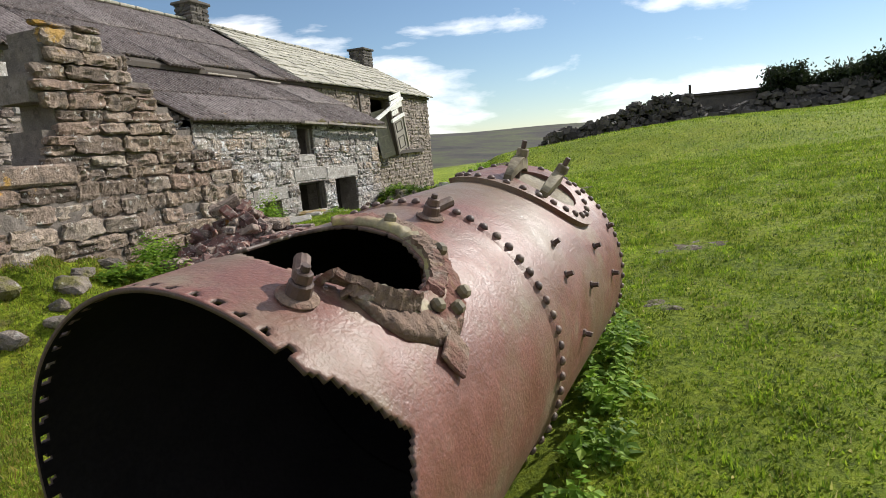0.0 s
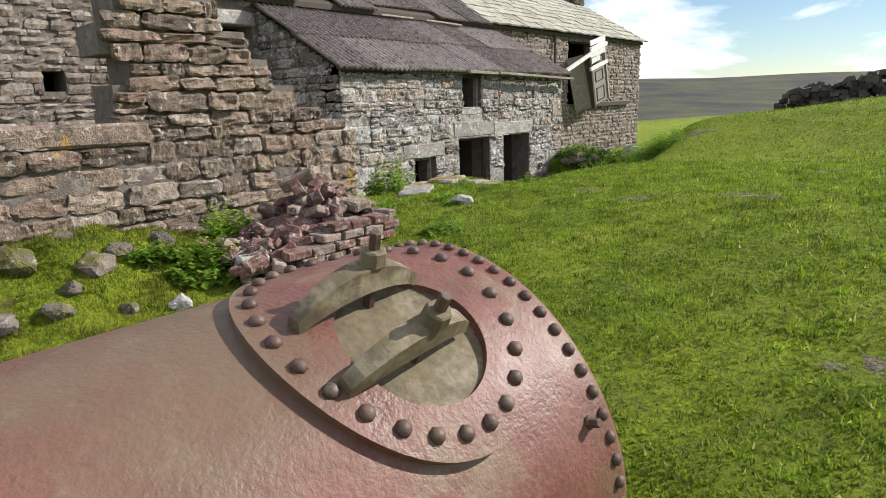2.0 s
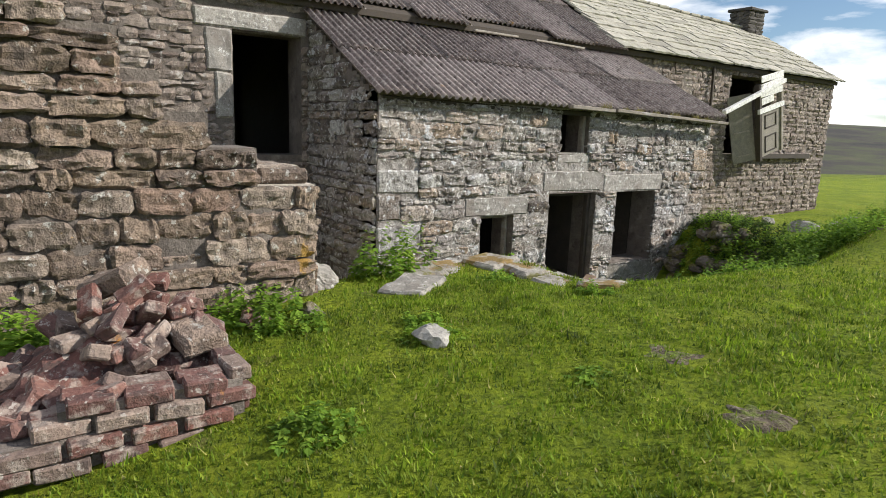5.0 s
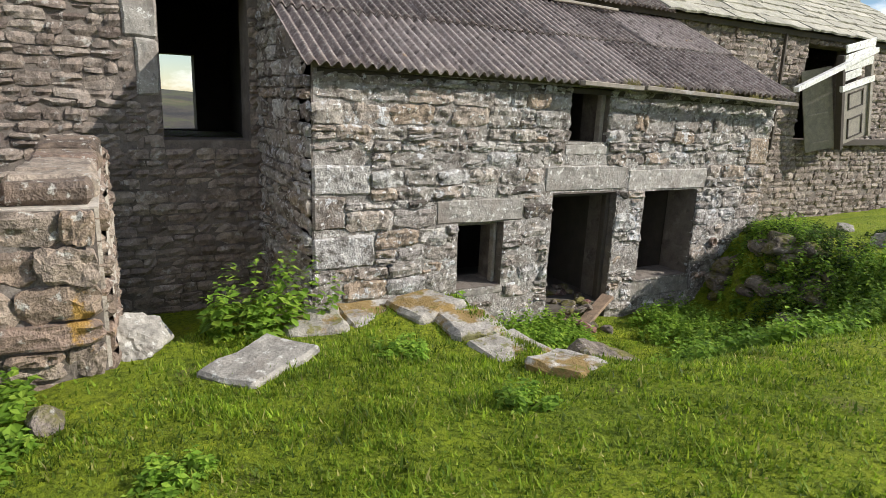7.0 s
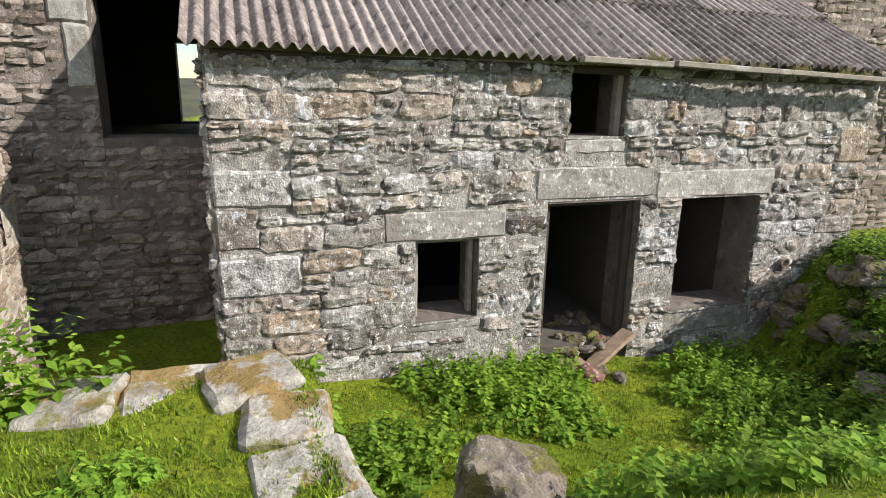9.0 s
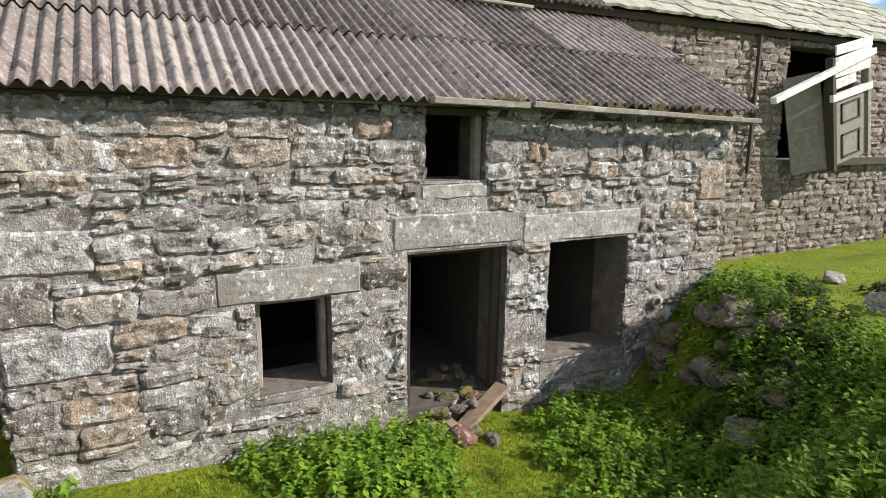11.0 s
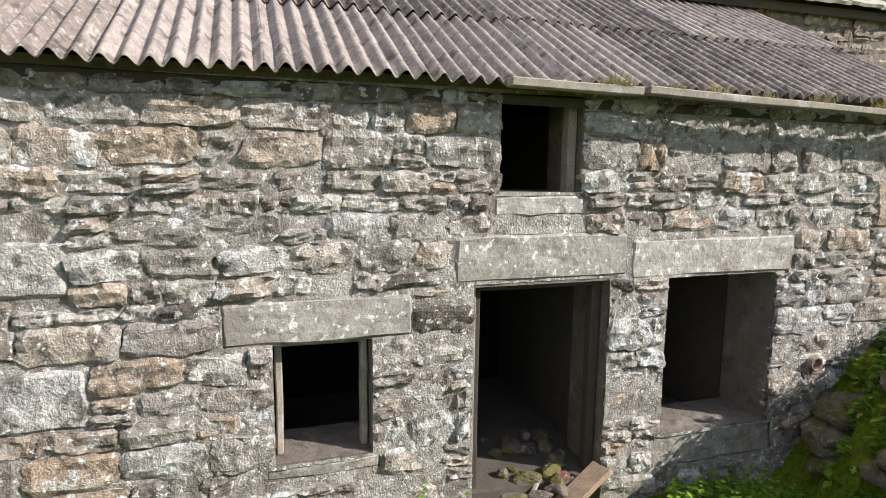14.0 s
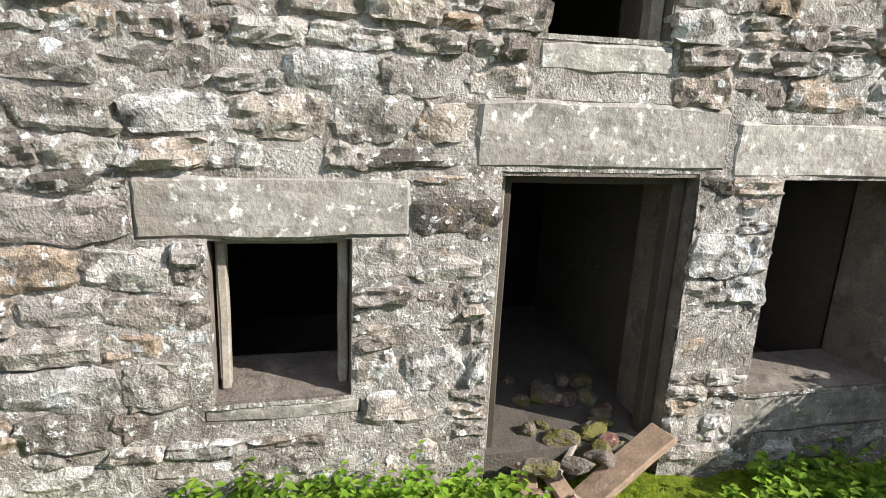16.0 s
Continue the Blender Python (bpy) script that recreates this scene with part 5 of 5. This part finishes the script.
turf("grass", -5.4, 2.6, .0, 10.8, 470000, .012, .036, .0046, M_GRASS, 1, "short cropped green pasture grass")
turf("grass", -7.95, -4.0, 7.0, 15.6, 170000, .015, .045, .0045, M_GRASS, 2, "lush green grass in the sunken yard")
turf("grass", -8.0, 9.0, 4, 26, 230000, .03, .06, .0075, M_GRASS, 3, "short cropped grass over the brow of the field", 4.0)
turf("clover", -5.4, 2.6, .0, 11.5, 120000, .012, .026, .010, M_GRASS, 6, "low broad-leaved clover in the pasture")
turf("grass", -5.6, -2.0, -.5, 5.0, 90000, .02, .055, .004, M_MOSSGRASS, 4, "rough mossy grass on the bank below the ruin")


# ---- the far edge of the field ----
def rubble_wall():
    rng = random.Random(55)
    vs, fs = [], []
    for k in range(900):
        x = rng.uniform(-5.9, 8.5)
        top = np.interp(x, [-5.9, -5.7, -4.6, -4.4, -3, -2.4, -1.2, -.4, .3, .6, 1.0, 2.6, 3, 8.5], [.3, 1.1, 1.1, .8, 1.0, 1.15, 1.4, 1.2, 1.25, .8, .45, .4, .7, .9])
        z = rng.random() * top + .1 * rng.random()
        y = 27.6 + rng.uniform(-.3, .3) * (1.2 - .5 * z / max(top, .1)) - (rng.random() ** 3) * 1.2 * (z < .3)
        s = Vector((rng.uniform(.16, .42), rng.uniform(.16, .3), rng.uniform(.1, .24)))
        m = Matrix.Translation((x, y, ground_z(x, y) + z - .05)) @ Euler((rng.uniform(-.4, .4), rng.uniform(-.4, .4), rng.uniform(0, 3))).to_matrix().to_4x4()
        n = len(vs)
        for c in box_data(-.5, .5, -.5, .5, -.5, .5):
            p = Vector(c) * (1 + .25 * (rng.random() - .5))
            vs.append(m @ Vector((p.x * s.x, p.y * s.y, p.z * s.z)))
        fs += [tuple(i + n for i in f) for f in BOX]
    return tagged(solid("drystone_wall", vs, fs, M_FARWALL), "tumbled drystone wall along the field edge, coloured dark as backlit", "wall", kind="structure")


rubble_wall()
shed = new("shed")
shed.location = (2.1, 30, ground_z(2.1, 30) - .1)
tagged(shed, "low dark shed behind the field wall", "shed")
boxes("wall", [(-1.7, 1.9, -1, 1, 0, 1.1)], M_FARWALL, parent=shed)
boxes("roof", [(-1.9, 2.1, -1.15, 1.15, 1.1, 1.2)], M_DARKWOOD, parent=shed)
boxes("post", [(-1.75, -1.65, -1.2, -1.1, 0, 1.6)], M_DARKWOOD, parent=shed)


def shrub(x, y, r, high, seed):
    root = new("shrub")
    z = ground_z(x, y)
    root.location = (x, y, z)
    tagged(root, "dark wind-bent thorn bush along the field wall", "bush", "thorn bushes")
    rng = random.Random(seed)
    tv, tf, lv, lf = [], [], [], []
    for b in range(9):
        tip = Vector((rng.uniform(-r, r) * .8, rng.uniform(-r, r) * .5, high * rng.uniform(.5, .85)))
        k = len(tv)
        for p, w in ((Vector((0, 0, -.1)), .09), (tip * .5 + Vector((rng.uniform(-.1, .1), 0, 0)), .05), (tip, .015)):
            for i in range(5):
                a = i * 1.2566
                tv.append(p + Vector((w * math.cos(a), w * math.sin(a), 0)))
        for s in range(2):
            for i in range(5):
                tf.append((k + s * 5 + i, k + s * 5 + (i + 1) % 5, k + s * 5 + 5 + (i + 1) % 5, k + s * 5 + 5 + i))
        for c in range(5):
            mid = tip * rng.uniform(.15, 1.0) + Vector((rng.uniform(-.3, .3) * r, rng.uniform(-.3, .3) * r, rng.uniform(-.25, .2)))
            cr = rng.uniform(.22, .42) * r
            for q in range(130):
                p = mid + Vector((rng.gauss(0, .5), rng.gauss(0, .5), rng.gauss(0, .42))) * cr
                if p.z < .05:
                    continue
                d1 = Vector((rng.uniform(-1, 1), rng.uniform(-1, 1), rng.uniform(-1, 1))).normalized() * rng.uniform(.06, .12)
                d2 = Vector((rng.uniform(-1, 1), rng.uniform(-1, 1), rng.uniform(-1, 1))).normalized() * .05
                n = len(lv)
                lv += [p - d1, p + d2, p + d1, p - d2]
                lf.append((n, n + 1, n + 2, n + 3))
    solid("trunk", tv, tf, M_DARKWOOD, parent=root)
    tagged(solid("foliage", lv, lf, M_SHRUB, parent=root), kind="stuff")


for i, (x, y, r, h) in enumerate(((3.7, 28.2, 1.0, 2.2), (5.0, 28.4, 1.1, 1.4), (6.5, 28.2, 1.3, 2.0), (8.0, 28.0, 1.3, 1.9), (9.8, 27.4, 1.4, 2.0), (-1.0, 28.2, .8, 1.4), (-2.2, 28.2, .7, 1.1))):
    shrub(x, y, r, h, 400 + i)

# ---- stonework, slates and other pieces ----
slates(roof_house)
ridge_tiles(roof_house)
masonry(lean_front, FRONT, STONES, -1.0, 2.46, face_spans, 11, course=(.13, .235), length=(.17, .42), proud=.055, part=(9.3, 13.6), stops=(-.42, -.14, .04, .42, .82, 1.13, 1.46, 1.76, 2.42))
masonry(lean_side, SIDE, STONES, -1.2, 3.6, gable_spans, 12, proud=.055)
masonry(ruin_side, RUIN_SIDE, RUINS, -.9, 1.57, side_spans, 17, proud=.045)
masonry(lean_end, FAR_SIDE, STONES, 0, 3.6, far_spans, 13)
masonry(ruin, RUIN, RUINS, -.1, 3.12, ruin_spans, 14, (.10, .2), (.18, .5), .07, part=(3.2, 6.9))
masonry(house, HOUSE, FARS, -1.2, 3.9, house_face, 15, (.09, .18), (.15, .38), .055)

# loose capping stones on the broken side wall
rc = random.Random(66)
x = -5.7
while x > -9.1:
    w = rc.uniform(.22, .4)
    worn_box("capping_stone", w, rc.uniform(.36, .44), rc.uniform(.10, .17), M_RUIN, .02, int(-x * 100), 2, parent=ruin_side, at=Matrix.Translation((-(x - w / 2), .22, 1.575)) @ pose(0, 0, 0, 0, 0, rc.uniform(-8, 8)), soft=.03)
    x -= w

# lime pointing: thick and low on the lean-to, thin on the ruin
pointing(lean_front, Y_A + .02, Y_B - .02, -.95, 2.44, OPEN + [(a + .02, b - .02, lo + .02, hi - .02) for a, b, lo, hi in LINTELS], lambda u, z: max(.0, min(1.0, .42 - .42 * (z - .35) + .6 * noise.noise(Vector((u * .8, z * .8, 4))))), 3, M_POINTING)
pointing(ruin_side, 5.7, 9.38, -.9, 1.55, niche, lambda u, z: .75 + .5 * noise.noise(Vector((u * 1.5, z * 1.5, 2))), 7, M_PLASTER)
pointing(ruin, 1.0, 6.75, .1, 1.55, [], lambda u, z: .1 + .2 * noise.noise(Vector((u, z, 8))), 5, M_MORTAR)
